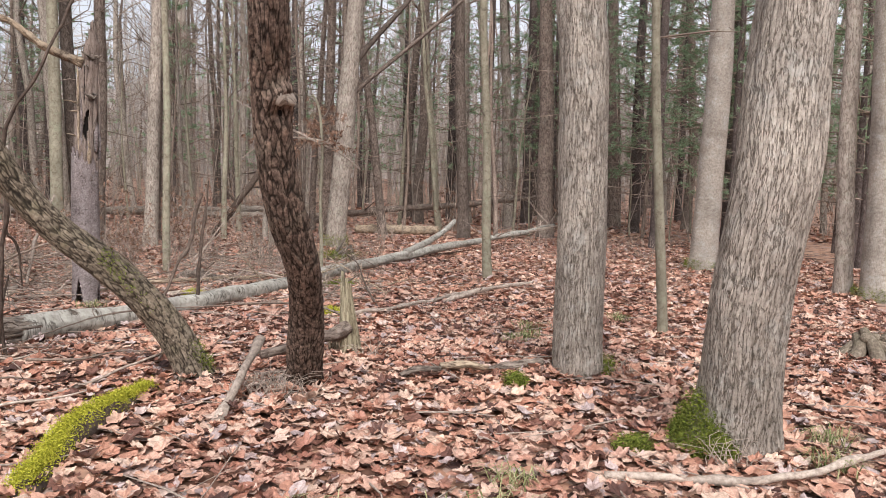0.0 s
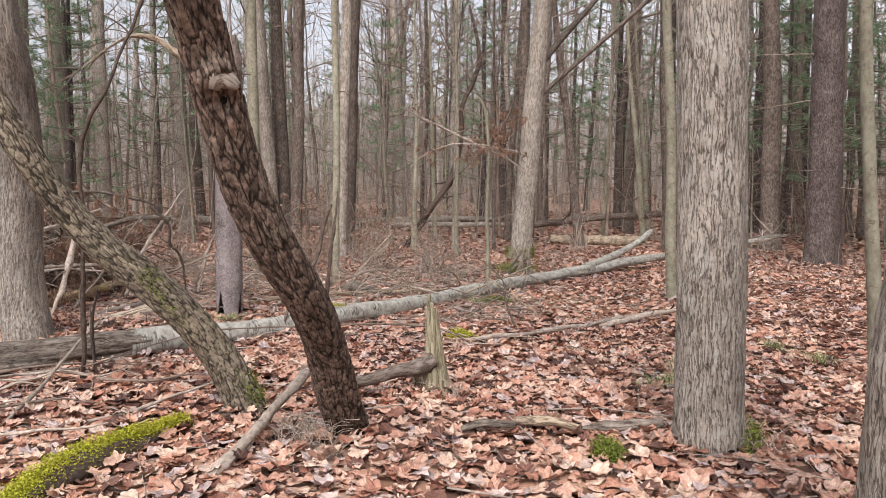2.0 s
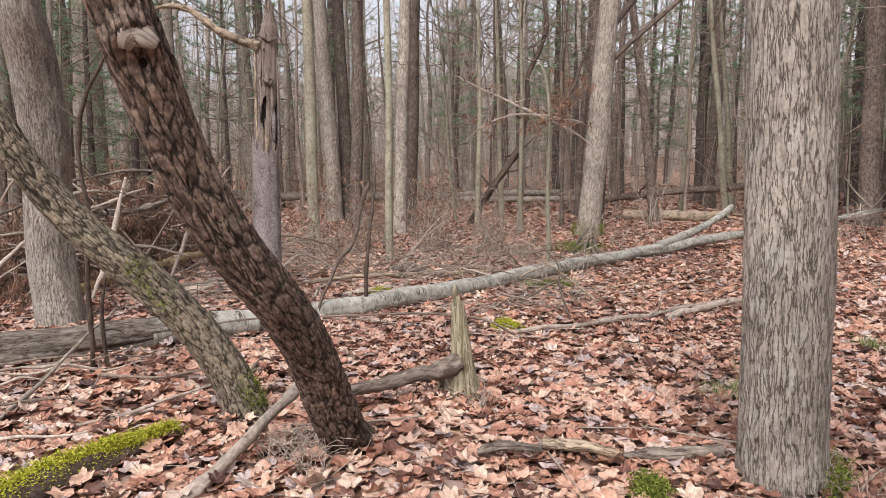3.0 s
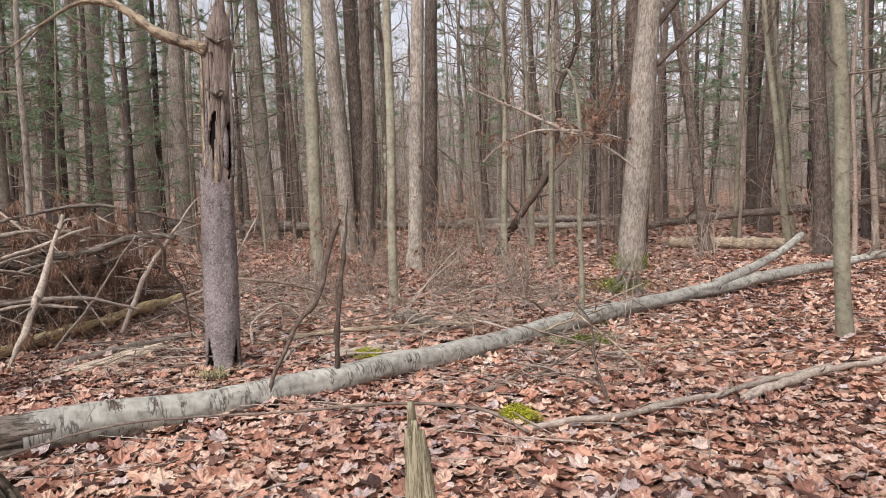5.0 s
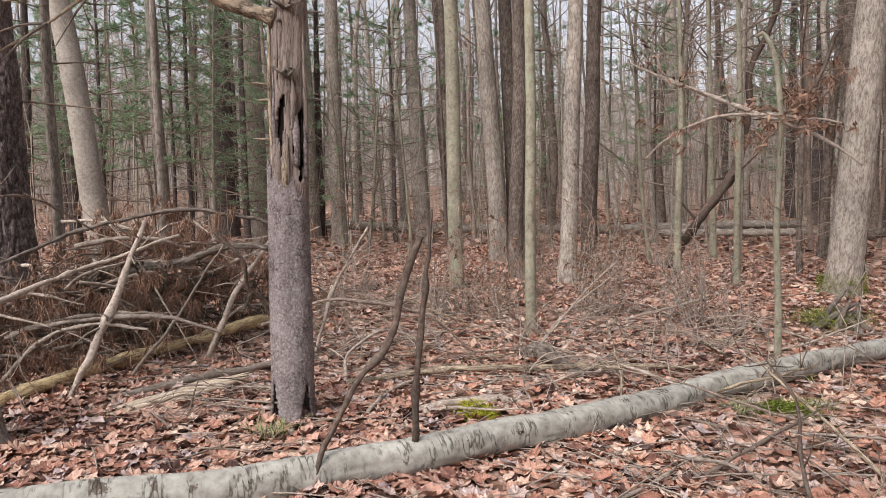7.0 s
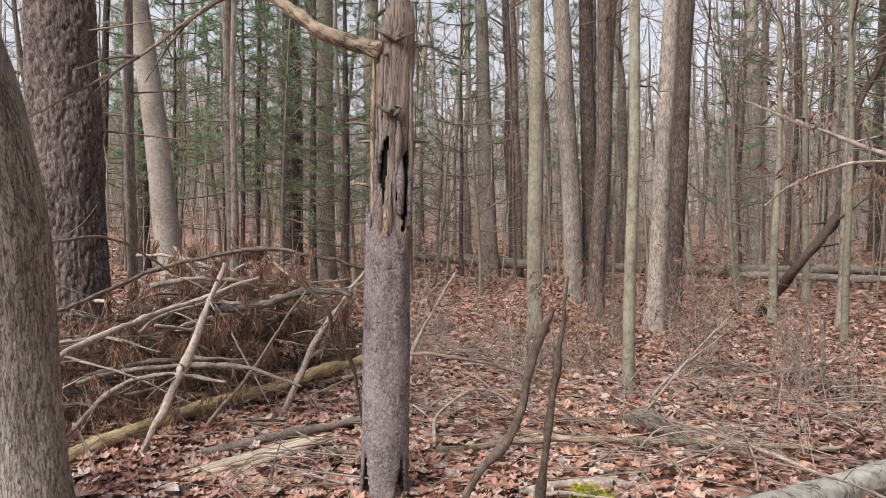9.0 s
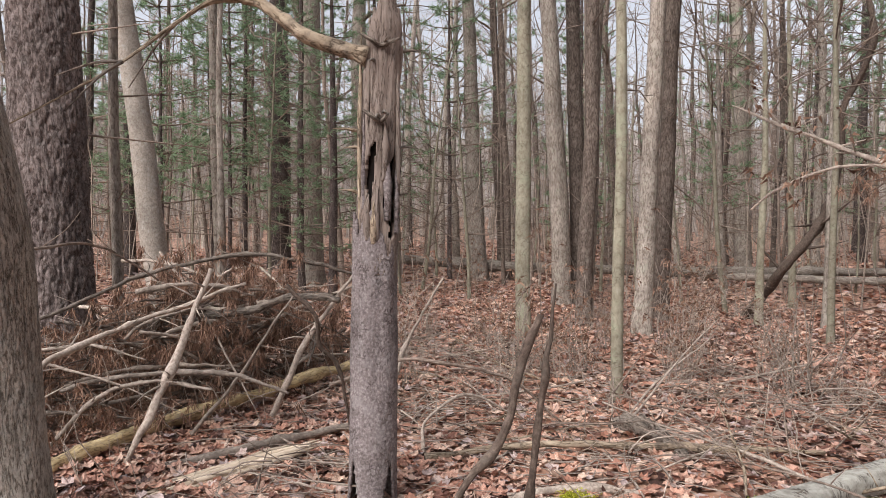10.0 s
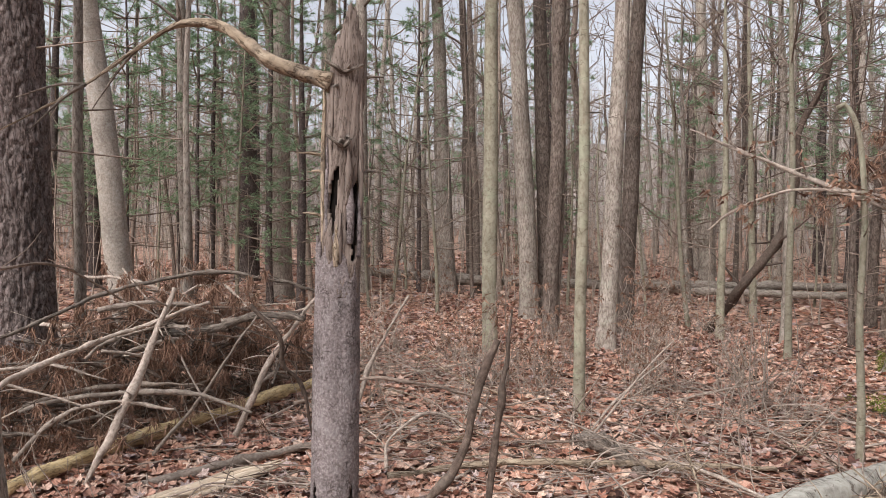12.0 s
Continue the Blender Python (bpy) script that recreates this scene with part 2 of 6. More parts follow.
def foliage(name, stops, rough=0.7, thin=0.0):
    m, nt, nd, lk, bs = nodes_of(name)
    col = ramp(nd, stops)
    lk.new(nd.new("ShaderNodeNewGeometry").outputs["Random Per Island"], col.inputs[0])
    lk.new(col.outputs[0], bs.inputs["Base Color"])
    bs.inputs["Roughness"].default_value = rough
    bs.inputs["Specular IOR Level"].default_value = 0.2
    if thin:
        tl, ms = nd.new("ShaderNodeBsdfTranslucent"), nd.new("ShaderNodeMixShader")
        ms.inputs[0].default_value = thin
        lk.new(col.outputs[0], tl.inputs["Color"])
        lk.new(bs.outputs[0], ms.inputs[1])
        lk.new(tl.outputs[0], ms.inputs[2])
        lk.new(ms.outputs[0], nd["Material Output"].inputs["Surface"])
    return m


def soil_material():
    m, nt, nd, lk, bs = nodes_of("leaf_mould")
    tc = nd.new("ShaderNodeTexCoord")
    warp = noise_node(nd, lk, tc.outputs["Object"], 9.0, 3.0)
    mx = nd.new("ShaderNodeMix")
    mx.data_type = "RGBA"
    mx.inputs[0].default_value = 0.03
    lk.new(tc.outputs["Object"], mx.inputs[6])
    lk.new(warp.outputs["Color"], mx.inputs[7])
    vo = nd.new("ShaderNodeTexVoronoi")
    vo.inputs["Scale"].default_value = 9.0
    lk.new(mx.outputs[2], vo.inputs["Vector"])
    sep = nd.new("ShaderNodeSeparateColor")
    lk.new(vo.outputs["Color"], sep.inputs[0])
    col = ramp(nd, [(0.0, (0.05, 0.027, 0.02)), (0.2, (0.2, 0.105, 0.07)), (0.42, (0.43, 0.245, 0.165)), (0.75, (0.55, 0.36, 0.265)), (1.0, (0.36, 0.28, 0.25))])
    lk.new(sep.outputs[0], col.inputs[0])
    wide = noise_node(nd, lk, tc.outputs["Object"], 0.35, 5.0)
    wr = ramp(nd, [(0.3, (0.65, 0.62, 0.6)), (0.7, (1.1, 1.05, 1.0))])
    lk.new(wide.outputs["Fac"], wr.inputs[0])
    lk.new(mix(nd, lk, 1.0, col.outputs[0], wr.outputs[0], "MULTIPLY"), bs.inputs["Base Color"])
    bs.inputs["Roughness"].default_value = 0.85
    bp = nd.new("ShaderNodeBump")
    bp.inputs["Strength"].default_value, bp.inputs["Distance"].default_value = 0.8, 0.03
    lk.new(sep.outputs[1], bp.inputs["Height"])
    lk.new(bp.outputs[0], bs.inputs["Normal"])
    return m


# near black: the shade inside hollows painted in with the dark rot
ROTSHADE = wood("rot_and_hollow_shade", (0.005, 0.0035, 0.003), (0.011, 0.0075, 0.006), (0.028, 0.02, 0.015), 12, 40, 0.8, vary=0.0)
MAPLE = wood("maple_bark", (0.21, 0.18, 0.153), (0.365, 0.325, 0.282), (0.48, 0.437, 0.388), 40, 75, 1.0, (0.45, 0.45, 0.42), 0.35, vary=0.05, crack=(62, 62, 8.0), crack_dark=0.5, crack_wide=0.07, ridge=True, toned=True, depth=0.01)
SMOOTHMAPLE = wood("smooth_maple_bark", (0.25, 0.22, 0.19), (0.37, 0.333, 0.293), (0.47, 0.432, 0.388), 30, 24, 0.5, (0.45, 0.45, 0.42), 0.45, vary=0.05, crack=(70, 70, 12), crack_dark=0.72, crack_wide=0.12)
CHERRY = wood("cherry_bark", (0.05, 0.035, 0.028), (0.155, 0.112, 0.09), (0.36, 0.275, 0.222), 40, 58, 0.9, (0.2, 0.18, 0.14), 0.35, vary=0.05, toned=True)
MOSSY = wood("lichened_bark", (0.09, 0.07, 0.053), (0.195, 0.16, 0.122), (0.36, 0.312, 0.245), 40, 55, 0.8, (0.15, 0.155, 0.075), 0.25, vary=0.05, toned=True)
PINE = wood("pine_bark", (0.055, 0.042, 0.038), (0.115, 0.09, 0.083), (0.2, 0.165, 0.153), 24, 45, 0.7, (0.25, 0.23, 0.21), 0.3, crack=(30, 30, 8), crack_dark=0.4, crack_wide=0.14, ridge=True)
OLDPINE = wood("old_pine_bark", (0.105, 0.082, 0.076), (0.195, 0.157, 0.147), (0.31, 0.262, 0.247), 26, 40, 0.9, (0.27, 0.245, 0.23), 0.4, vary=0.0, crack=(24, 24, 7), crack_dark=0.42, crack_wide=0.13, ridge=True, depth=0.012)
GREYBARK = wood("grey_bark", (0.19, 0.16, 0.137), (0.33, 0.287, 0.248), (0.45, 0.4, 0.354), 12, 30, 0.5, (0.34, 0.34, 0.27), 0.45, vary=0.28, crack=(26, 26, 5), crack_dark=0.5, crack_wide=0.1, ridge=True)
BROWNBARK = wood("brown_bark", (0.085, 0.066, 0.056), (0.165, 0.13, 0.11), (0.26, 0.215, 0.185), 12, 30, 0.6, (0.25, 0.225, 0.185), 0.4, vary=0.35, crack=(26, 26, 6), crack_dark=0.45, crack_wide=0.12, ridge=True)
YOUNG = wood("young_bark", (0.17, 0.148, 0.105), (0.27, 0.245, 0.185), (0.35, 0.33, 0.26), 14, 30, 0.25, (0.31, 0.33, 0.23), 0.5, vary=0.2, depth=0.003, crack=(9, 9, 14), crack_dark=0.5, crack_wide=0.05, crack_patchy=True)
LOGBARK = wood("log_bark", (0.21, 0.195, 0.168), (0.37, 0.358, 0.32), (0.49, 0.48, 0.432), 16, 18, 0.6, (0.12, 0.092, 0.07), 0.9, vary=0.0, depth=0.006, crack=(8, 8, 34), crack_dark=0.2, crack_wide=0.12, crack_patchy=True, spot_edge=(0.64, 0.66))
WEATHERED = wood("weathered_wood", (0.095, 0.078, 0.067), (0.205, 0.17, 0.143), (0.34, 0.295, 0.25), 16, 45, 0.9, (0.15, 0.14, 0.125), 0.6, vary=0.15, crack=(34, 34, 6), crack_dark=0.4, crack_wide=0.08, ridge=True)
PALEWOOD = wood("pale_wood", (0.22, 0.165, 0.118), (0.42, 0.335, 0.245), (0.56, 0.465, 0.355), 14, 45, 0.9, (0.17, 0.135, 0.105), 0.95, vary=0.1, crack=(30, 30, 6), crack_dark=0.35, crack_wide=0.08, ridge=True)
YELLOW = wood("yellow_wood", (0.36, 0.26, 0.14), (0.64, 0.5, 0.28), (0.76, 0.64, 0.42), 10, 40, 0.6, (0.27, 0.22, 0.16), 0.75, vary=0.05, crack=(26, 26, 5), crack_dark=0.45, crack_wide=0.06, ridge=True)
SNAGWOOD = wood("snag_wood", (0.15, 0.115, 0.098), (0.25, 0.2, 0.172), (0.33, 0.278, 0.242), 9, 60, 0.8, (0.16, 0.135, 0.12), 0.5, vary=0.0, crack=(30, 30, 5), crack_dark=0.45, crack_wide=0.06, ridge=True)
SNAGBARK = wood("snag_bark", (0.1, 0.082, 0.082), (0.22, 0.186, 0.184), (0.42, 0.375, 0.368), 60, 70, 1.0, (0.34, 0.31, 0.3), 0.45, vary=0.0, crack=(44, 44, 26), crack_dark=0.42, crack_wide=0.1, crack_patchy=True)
TWIG = wood("twig_bark", (0.11, 0.082, 0.067), (0.23, 0.178, 0.146), (0.37, 0.305, 0.255), 30, 55, 0.4, (0.16, 0.125, 0.1), 0.5, vary=0.3)
DARKTWIG = wood("dark_twig", (0.045, 0.033, 0.026), (0.105, 0.077, 0.062), (0.2, 0.155, 0.125), 32, 55, 0.7, (0.13, 0.11, 0.09), 0.5, vary=0.2)
GREYTWIG = wood("grey_twig", (0.17, 0.135, 0.112), (0.37, 0.308, 0.26), (0.54, 0.47, 0.405), 34, 50, 0.6, (0.19, 0.155, 0.128), 0.6, vary=0.25)
# paler than the nearer barks: distance haze put into the base colour
HAZEBARK = wood("hazed_far_bark", (0.22, 0.195, 0.178), (0.37, 0.335, 0.308), (0.5, 0.46, 0.425), 6, 20, 0.3, vary=0.0)
TORN = wood("torn_wood", (0.36, 0.28, 0.2), (0.6, 0.5, 0.39), (0.72, 0.63, 0.52), 5, 45, 0.7, (0.4, 0.32, 0.24), 0.5, vary=0.12)
LEAVES = leaf_material("fallen_leaves", False)
LEAF = leaf_material("fallen_leaf", True)
SOIL = soil_material()
NEEDLES = foliage("pine_needles", [(0.0, (0.1, 0.155, 0.085)), (0.5, (0.21, 0.295, 0.17)), (1.0, (0.35, 0.45, 0.29))], thin=0.45)
DEAD = foliage("dead_foliage", [(0.0, (0.085, 0.046, 0.032)), (0.5, (0.21, 0.122, 0.083)), (1.0, (0.38, 0.24, 0.17))], 0.85)
MOSS = foliage("moss", [(0.0, (0.2, 0.205, 0.018)), (0.5, (0.38, 0.375, 0.03)), (1.0, (0.52, 0.5, 0.07))], 0.85)
DARKMOSS = foliage("shaded_moss", [(0.0, (0.05, 0.065, 0.012)), (0.5, (0.14, 0.17, 0.025)), (1.0, (0.24, 0.27, 0.05))], 0.85)
GRASS = foliage("dry_grass", [(0.0, (0.1, 0.13, 0.04)), (0.5, (0.26, 0.27, 0.12)), (1.0, (0.42, 0.38, 0.22))], 0.7)


def backdrop_material():
    m, nt, nd, lk, bs = nodes_of("far_woods")
    tc = nd.new("ShaderNodeTexCoord")
    mp = nd.new("ShaderNodeMapping")
    mp.inputs["Scale"].default_value = (1.6, 1.6, 0.06)
    lk.new(tc.outputs["Object"], mp.inputs["Vector"])
    n1 = noise_node(nd, lk, mp.outputs[0], 1.0, 6.0, 0.7)
    n2 = noise_node(nd, lk, tc.outputs["Object"], 0.25, 6.0, 0.75)
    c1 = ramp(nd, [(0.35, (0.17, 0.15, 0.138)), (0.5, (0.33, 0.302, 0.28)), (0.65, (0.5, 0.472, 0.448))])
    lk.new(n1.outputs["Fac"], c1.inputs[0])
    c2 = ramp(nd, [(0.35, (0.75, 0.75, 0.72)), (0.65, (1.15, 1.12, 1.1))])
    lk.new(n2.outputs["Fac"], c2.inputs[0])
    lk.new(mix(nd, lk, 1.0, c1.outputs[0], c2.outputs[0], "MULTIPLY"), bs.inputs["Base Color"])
    # faint emission over pale greys stands in for haze before the far woods
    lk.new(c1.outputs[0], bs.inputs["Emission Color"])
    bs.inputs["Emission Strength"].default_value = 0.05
    bs.inputs["Roughness"].default_value = 1.0
    bs.inputs["Specular IOR Level"].default_value = 0.0
    return m


FARWOODS = backdrop_material()


# ---- the forest floor and the distance ----
def make_ground():
    cx, cy = -1.5, 6.5
    rad = np.concatenate([np.arange(0.05, 14, 0.11), 14 * 1.075 ** np.arange(0, 46)])
    n = 340
    ang = np.arange(n) * 2 * math.pi / n
    A, R = np.meshgrid(ang, rad)
    x, y = cx + R * np.cos(A), cy + R * np.sin(A)
    v = np.stack([x, y, height(x, y)], -1).reshape(-1, 3)
    i, j = np.meshgrid(np.arange(len(rad) - 1), np.arange(n), indexing="ij")
    k = (j + 1) % n
    f = np.stack([i * n + j, i * n + k, (i + 1) * n + k, (i + 1) * n + j], -1).reshape(-1, 4)
    bm = Build()
    bm.add(v, [f, [list(range(n))[::-1]]])
    ob = new("ground", bm.mesh("ground", SOIL))
    return tagged(ob, "forest floor of dark mould under fallen leaves", "ground", kind="structure")


GROUND = make_ground()


def make_backdrop():
    bm = Build()
    n = 400
    a = np.arange(n) * 2 * math.pi / n
    x, y = -1.5 + 88 * np.cos(a), 6.5 + 88 * np.sin(a)
    z0 = height(x, y) - 1
    top = 8 + 3 * vnoise(x * 0.08, y * 0.08, 0, 9) + 3 * vnoise(x * 0.9, y * 0.9, 0, 10)
    rows = [np.stack([x, y, z0 + top * q], -1) for q in (0, 0.35, 0.7, 1)]
    i, j = np.meshgrid(np.arange(3), np.arange(n), indexing="ij")
    k = (j + 1) % n
    f = np.stack([i * n + j, (i + 1) * n + j, (i + 1) * n + k, i * n + k], -1).reshape(-1, 4)
    bm.add(np.concatenate(rows), [f])
    tagged(new("backdrop", bm.mesh("backdrop", FARWOODS)), "grey-brown wall of distant bare woods, haze put in by pale colour and faint glow", "woods", kind="structure")


make_backdrop()


# ---- bark reliefs ----
def flare(A, L, size, reach, lobes, seed):
    """Root flare at a trunk's foot."""
    lob = 0.5 + 0.5 * np.cos(A * lobes + 2.5 * vnoise(np.cos(A) + seed, np.sin(A), 0 * A, seed))
    return size * np.exp(-L / reach) * (0.35 + 0.9 * lob)


def furrowed(seed, depth=0.007, flare_size=0.06, reach=0.16, fu=26.0, fv=5.5, lobes=5):
    def relief(A, L, R):
        x, y = np.cos(A) * R * fu, np.sin(A) * R * fu
        wob = 0.9 * vnoise(x * 0.3, y * 0.3, L * 3, seed)
        n = vnoise(x + wob, y - wob, L * fv, seed + 1)
        crack = step(0.72, 0.97, 1 - np.abs(2 * n - 1))
        n2 = vnoise(x * 2.1, y * 2.1, L * fv * 2.5, seed + 2)
        big = vnoise(np.cos(A) * 2, np.sin(A) * 2, L * 1.6, seed + 3)
        return -depth * crack + depth * 0.5 * (n2 - 0.5) + 0.02 * R / 0.2 * (big - 0.5) + flare(A, L, flare_size, reach, lobes, seed)
    def tone(A, L, R):
        x, y = np.cos(A) * R * fu, np.sin(A) * R * fu
        wob = 0.9 * vnoise(x * 0.3, y * 0.3, L * 3, seed)
        n = vnoise(x + wob, y - wob, L * fv, seed + 1)
        # random tone, lowered along the furrows to paint in their shade
        return 0.52 - 0.12 * step(0.72, 0.97, 1 - np.abs(2 * n - 1)) * (0.5 + vnoise(x * 0.4, y * 0.4, L * 4, seed + 7)) + 0.2 * (vnoise(x * 1.6, y * 1.6, L * fv * 3, seed + 2) - 0.5)
    relief.tone = tone
    return relief


def plated(seed, depth=0.012, flare_size=0.05, reach=0.15, fu=38.0, fv=13.0, lobes=4):
    def relief(A, L, R):
        x, y = np.cos(A) * R * fu, np.sin(A) * R * fu
        d1, d2, rnd, off = cells(x + 1.3 * vnoise(x * 0.8, y * 0.8, L * 9, seed), y + 1.3 * vnoise(x * 0.8, y * 0.8, L * 9, seed + 9), L * fv + 1.1 * vnoise(x * 0.9, y * 0.9, L * 9, seed + 8), seed)
        edge = step(0.0, 0.09, d2 - d1)
        big = vnoise(np.cos(A) * 2, np.sin(A) * 2, L * 1.8, seed + 3)
        return depth * (edge * (0.45 + 0.55 * rnd) + 0.5 * off * edge - 0.5) + 0.025 * (big - 0.5) + flare(A, L, flare_size, reach, lobes, seed)
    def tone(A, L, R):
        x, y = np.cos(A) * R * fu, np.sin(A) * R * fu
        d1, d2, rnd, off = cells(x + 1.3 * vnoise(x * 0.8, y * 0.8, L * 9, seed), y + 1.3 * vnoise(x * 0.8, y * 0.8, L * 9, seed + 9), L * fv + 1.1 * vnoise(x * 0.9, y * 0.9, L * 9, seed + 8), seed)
        # random tone per plate, falling to 0 in the gaps as painted crevice shade
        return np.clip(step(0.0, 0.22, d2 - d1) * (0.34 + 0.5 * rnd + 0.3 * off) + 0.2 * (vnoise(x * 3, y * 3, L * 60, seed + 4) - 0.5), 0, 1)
    relief.tone = tone
    return relief


def smoothish(seed, depth=0.004, flare_size=0.05, reach=0.15, lobes=5):
    def relief(A, L, R):
        n = vnoise(np.cos(A) * R * 18, np.sin(A) * R * 18, L * 4, seed)
        big = vnoise(np.cos(A) * 1.6, np.sin(A) * 1.6, L * 1.2, seed + 3)
        return depth * (n - 0.5) + 0.12 * R * (big - 0.5) + flare(A, L, flare_size, reach, lobes, seed)
    return relief


# ---- trees ----
def crown_limbs(bm, axis, r0, rng, first, count, spread, twigs, up=0.5, dead=0, dead_from=1.5):
    """Limbs with forked twigs, from the height fraction first to the tip; dead: short bare snags lower down."""
    total = len(axis) - 1

    def on(fr):
        p = fr * total
        i = min(int(p), total - 1)
        return axis[i] + (axis[i + 1] - axis[i]) * (p - i)
    for q in range(count):
        fr = first + (1 - first) * (q + rng.random()) / count * 0.98
        az = q * 2.4 + rng.uniform(-0.5, 0.5)
        size = spread * (1.15 - fr) * rng.uniform(0.7, 1.2) + 0.3
        b = on(fr)
        d = np.array([math.cos(az), math.sin(az), up + rng.uniform(-0.2, 0.4)])
        p = [b, b + d * size * 0.35 + rng.uniform(-0.08, 0.08, 3) * size, b + d * size * 0.7 + rng.uniform(-0.14, 0.14, 3) * size,
             b + d * size + np.array([0, 0, 0.2 * size]) + rng.uniform(-0.2, 0.2, 3) * size]
        c = curve(p, 6)
        lr = max(0.012, r0 * 0.32 * (1.2 - fr))
        sweep(bm, c, np.linspace(lr, 0.006, 6), 5, cap=False, seed=q)
        for w in range(twigs):
            t = rng.uniform(0.25, 1.0)
            s = c[min(int(t * 5), 4)]
            e = rng.uniform(-1, 1, 3) + d * 0.6 + np.array([0, 0, 0.4])
            ln = size * rng.uniform(0.2, 0.45)
            mid = s + e * ln * 0.5 + rng.uniform(-0.1, 0.1, 3) * ln
            sweep(bm, np.array([s, mid, s + e * ln]), [0.009, 0.006, 0.003], 3, cap=False, seed=w)
    top = axis[-1][2]
    for q in range(dead):
        z = rng.uniform(dead_from, max(dead_from + 1, first * top + 2.5))
        b = on(min(0.98, z / top))
        az = rng.uniform(0, 6.28)
        ln = rng.uniform(0.25, 1.5) if q % 3 else rng.uniform(0.06, 0.15)
        d = np.array([math.cos(az), math.sin(az), rng.uniform(-0.25, 0.35)])
        mid = b + d * ln * 0.6 + np.array([0, 0, rng.uniform(-0.08, 0.08)])
        sweep(bm, np.array([b, mid, b + d * ln + np.array([0, 0, rng.uniform(-0.15, 0.15)])]), [rng.uniform(0.008, 0.016), 0.008, 0.003], 4, cap=False, seed=q)
        if ln > 0.5:
            for w in range(3):
                s = b + d * ln * rng.uniform(0.4, 0.95)
                sweep(bm, np.array([s, s + np.array([*(rng.uniform(-0.3, 0.3, 2) + d[:2] * 0.2), rng.uniform(-0.12, 0.12)])]), [0.005, 0.002], 3, cap=False)


def tufts(bm, at, rng, blades, length, width, droop=0.0, spread=1.0):
    """A tuft of thin blades round each point."""
    at = np.asarray(at, float)
    m = len(at) * blades
    if not m:
        return
    o = np.repeat(at, blades, 0) + rng.normal(0, 0.02, (m, 3))
    d = rng.normal(0, 1, (m, 3)) * np.array([spread, spread, 0.7])
    d[:, 2] -= droop
    d /= np.linalg.norm(d, axis=1)[:, None]
    s = np.cross(d, rng.normal(0, 1, (m, 3)))
    s /= np.linalg.norm(s, axis=1)[:, None] + 1e-9
    ln = length * rng.uniform(0.6, 1.2, (m, 1))
    v = np.stack([o - s * width / 2, o + s * width / 2, o + d * ln], 1)
    bm.add(v.reshape(-1, 3), [np.arange(m * 3).reshape(-1, 3)])


def stem_axis(h, lean, rng, wob, n):
    z = np.linspace(0, h, n)
    k = rng.uniform(0, 6.28, 4)
    x = lean[0] * z + wob * (np.sin(z * 0.55 + k[0]) - math.sin(k[0])) + wob * 0.4 * (np.sin(z * 1.7 + k[1]) - math.sin(k[1]))
    y = lean[1] * z + wob * (np.sin(z * 0.5 + k[2]) - math.sin(k[2])) + wob * 0.4 * (np.sin(z * 1.6 + k[3]) - math.sin(k[3]))
    return np.stack([x, y, z], -1)


def make_tree(name, label, x, y, diam, h=16.0, lean=(0, 0), bark=None, seed=1, wob=0.03, relief=None, sides=14, rows=26, fine=0.0, axis=None,
              first=0.45, limbs=16, twigs=4, spread=3.2, dead=10, dead_from=2.0, twig_mat=None, group="", sink=0.12, sculpt=None, toned=False, taper=1.0):
    """A bare tree: trunk and crown. fine: step in metres of the closely built lower trunk."""
    rng = np.random.default_rng(seed)
    z = float(height(x, y))
    base = thing(name, label, "tree", (x, y, z), group)
    if axis is None:
        ax = stem_axis(h, lean, rng, wob, rows)
    else:
        ax = curve(axis, rows)
        h = ax[-1][2]
    r0 = diam / 2
    bm = Build()
    if fine:
        low = np.array([p for p in curve(ax, 700) if p[2] <= 4.6])
        low = curve(low[::12], int(4.6 / fine))
        high = np.array([p for p in curve(ax, 90) if p[2] > low[-1][2] + 0.1])
        whole = np.vstack([low, high])
        rad = r0 * (1 - 0.55 * np.clip(whole[:, 2] / h, 0, 1)) * np.where(whole[:, 2] > 0.5 * h, 1 - 0.8 * (whole[:, 2] / h - 0.5) / 0.5, 1.0) * np.interp(whole[:, 2], [0.0, 1.6], [1.0, taper])
        full = np.vstack([low[0] - (low[1] - low[0]) / np.linalg.norm(low[1] - low[0]) * sink, whole])
        sweep(bm, full, np.concatenate([[rad[0]], rad]), sides, relief, seed, cap=False, tone=relief.tone if toned else None)
        if sculpt:
            bm.v[0] = sculpt(bm.v[0])
    else:
        full = np.vstack([ax[0] - np.array([0, 0, sink]), ax])
        rad = r0 * (1 - 0.93 * np.clip(ax[:, 2] / h, 0, 1) ** 1.3) + 0.008
        sweep(bm, full, np.concatenate([[rad[0] * 1.15], rad]), sides, relief or smoothish(seed, 0.008, r0 * 0.45, 0.2), seed)
    part("trunk", bm, bark or GREYBARK, base)
    if limbs:
        cr = Build()
        crown_limbs(cr, ax, r0, rng, first, limbs, spread, twigs, dead=dead, dead_from=dead_from)
        part("crown", cr, twig_mat or TWIG, base)
    return base


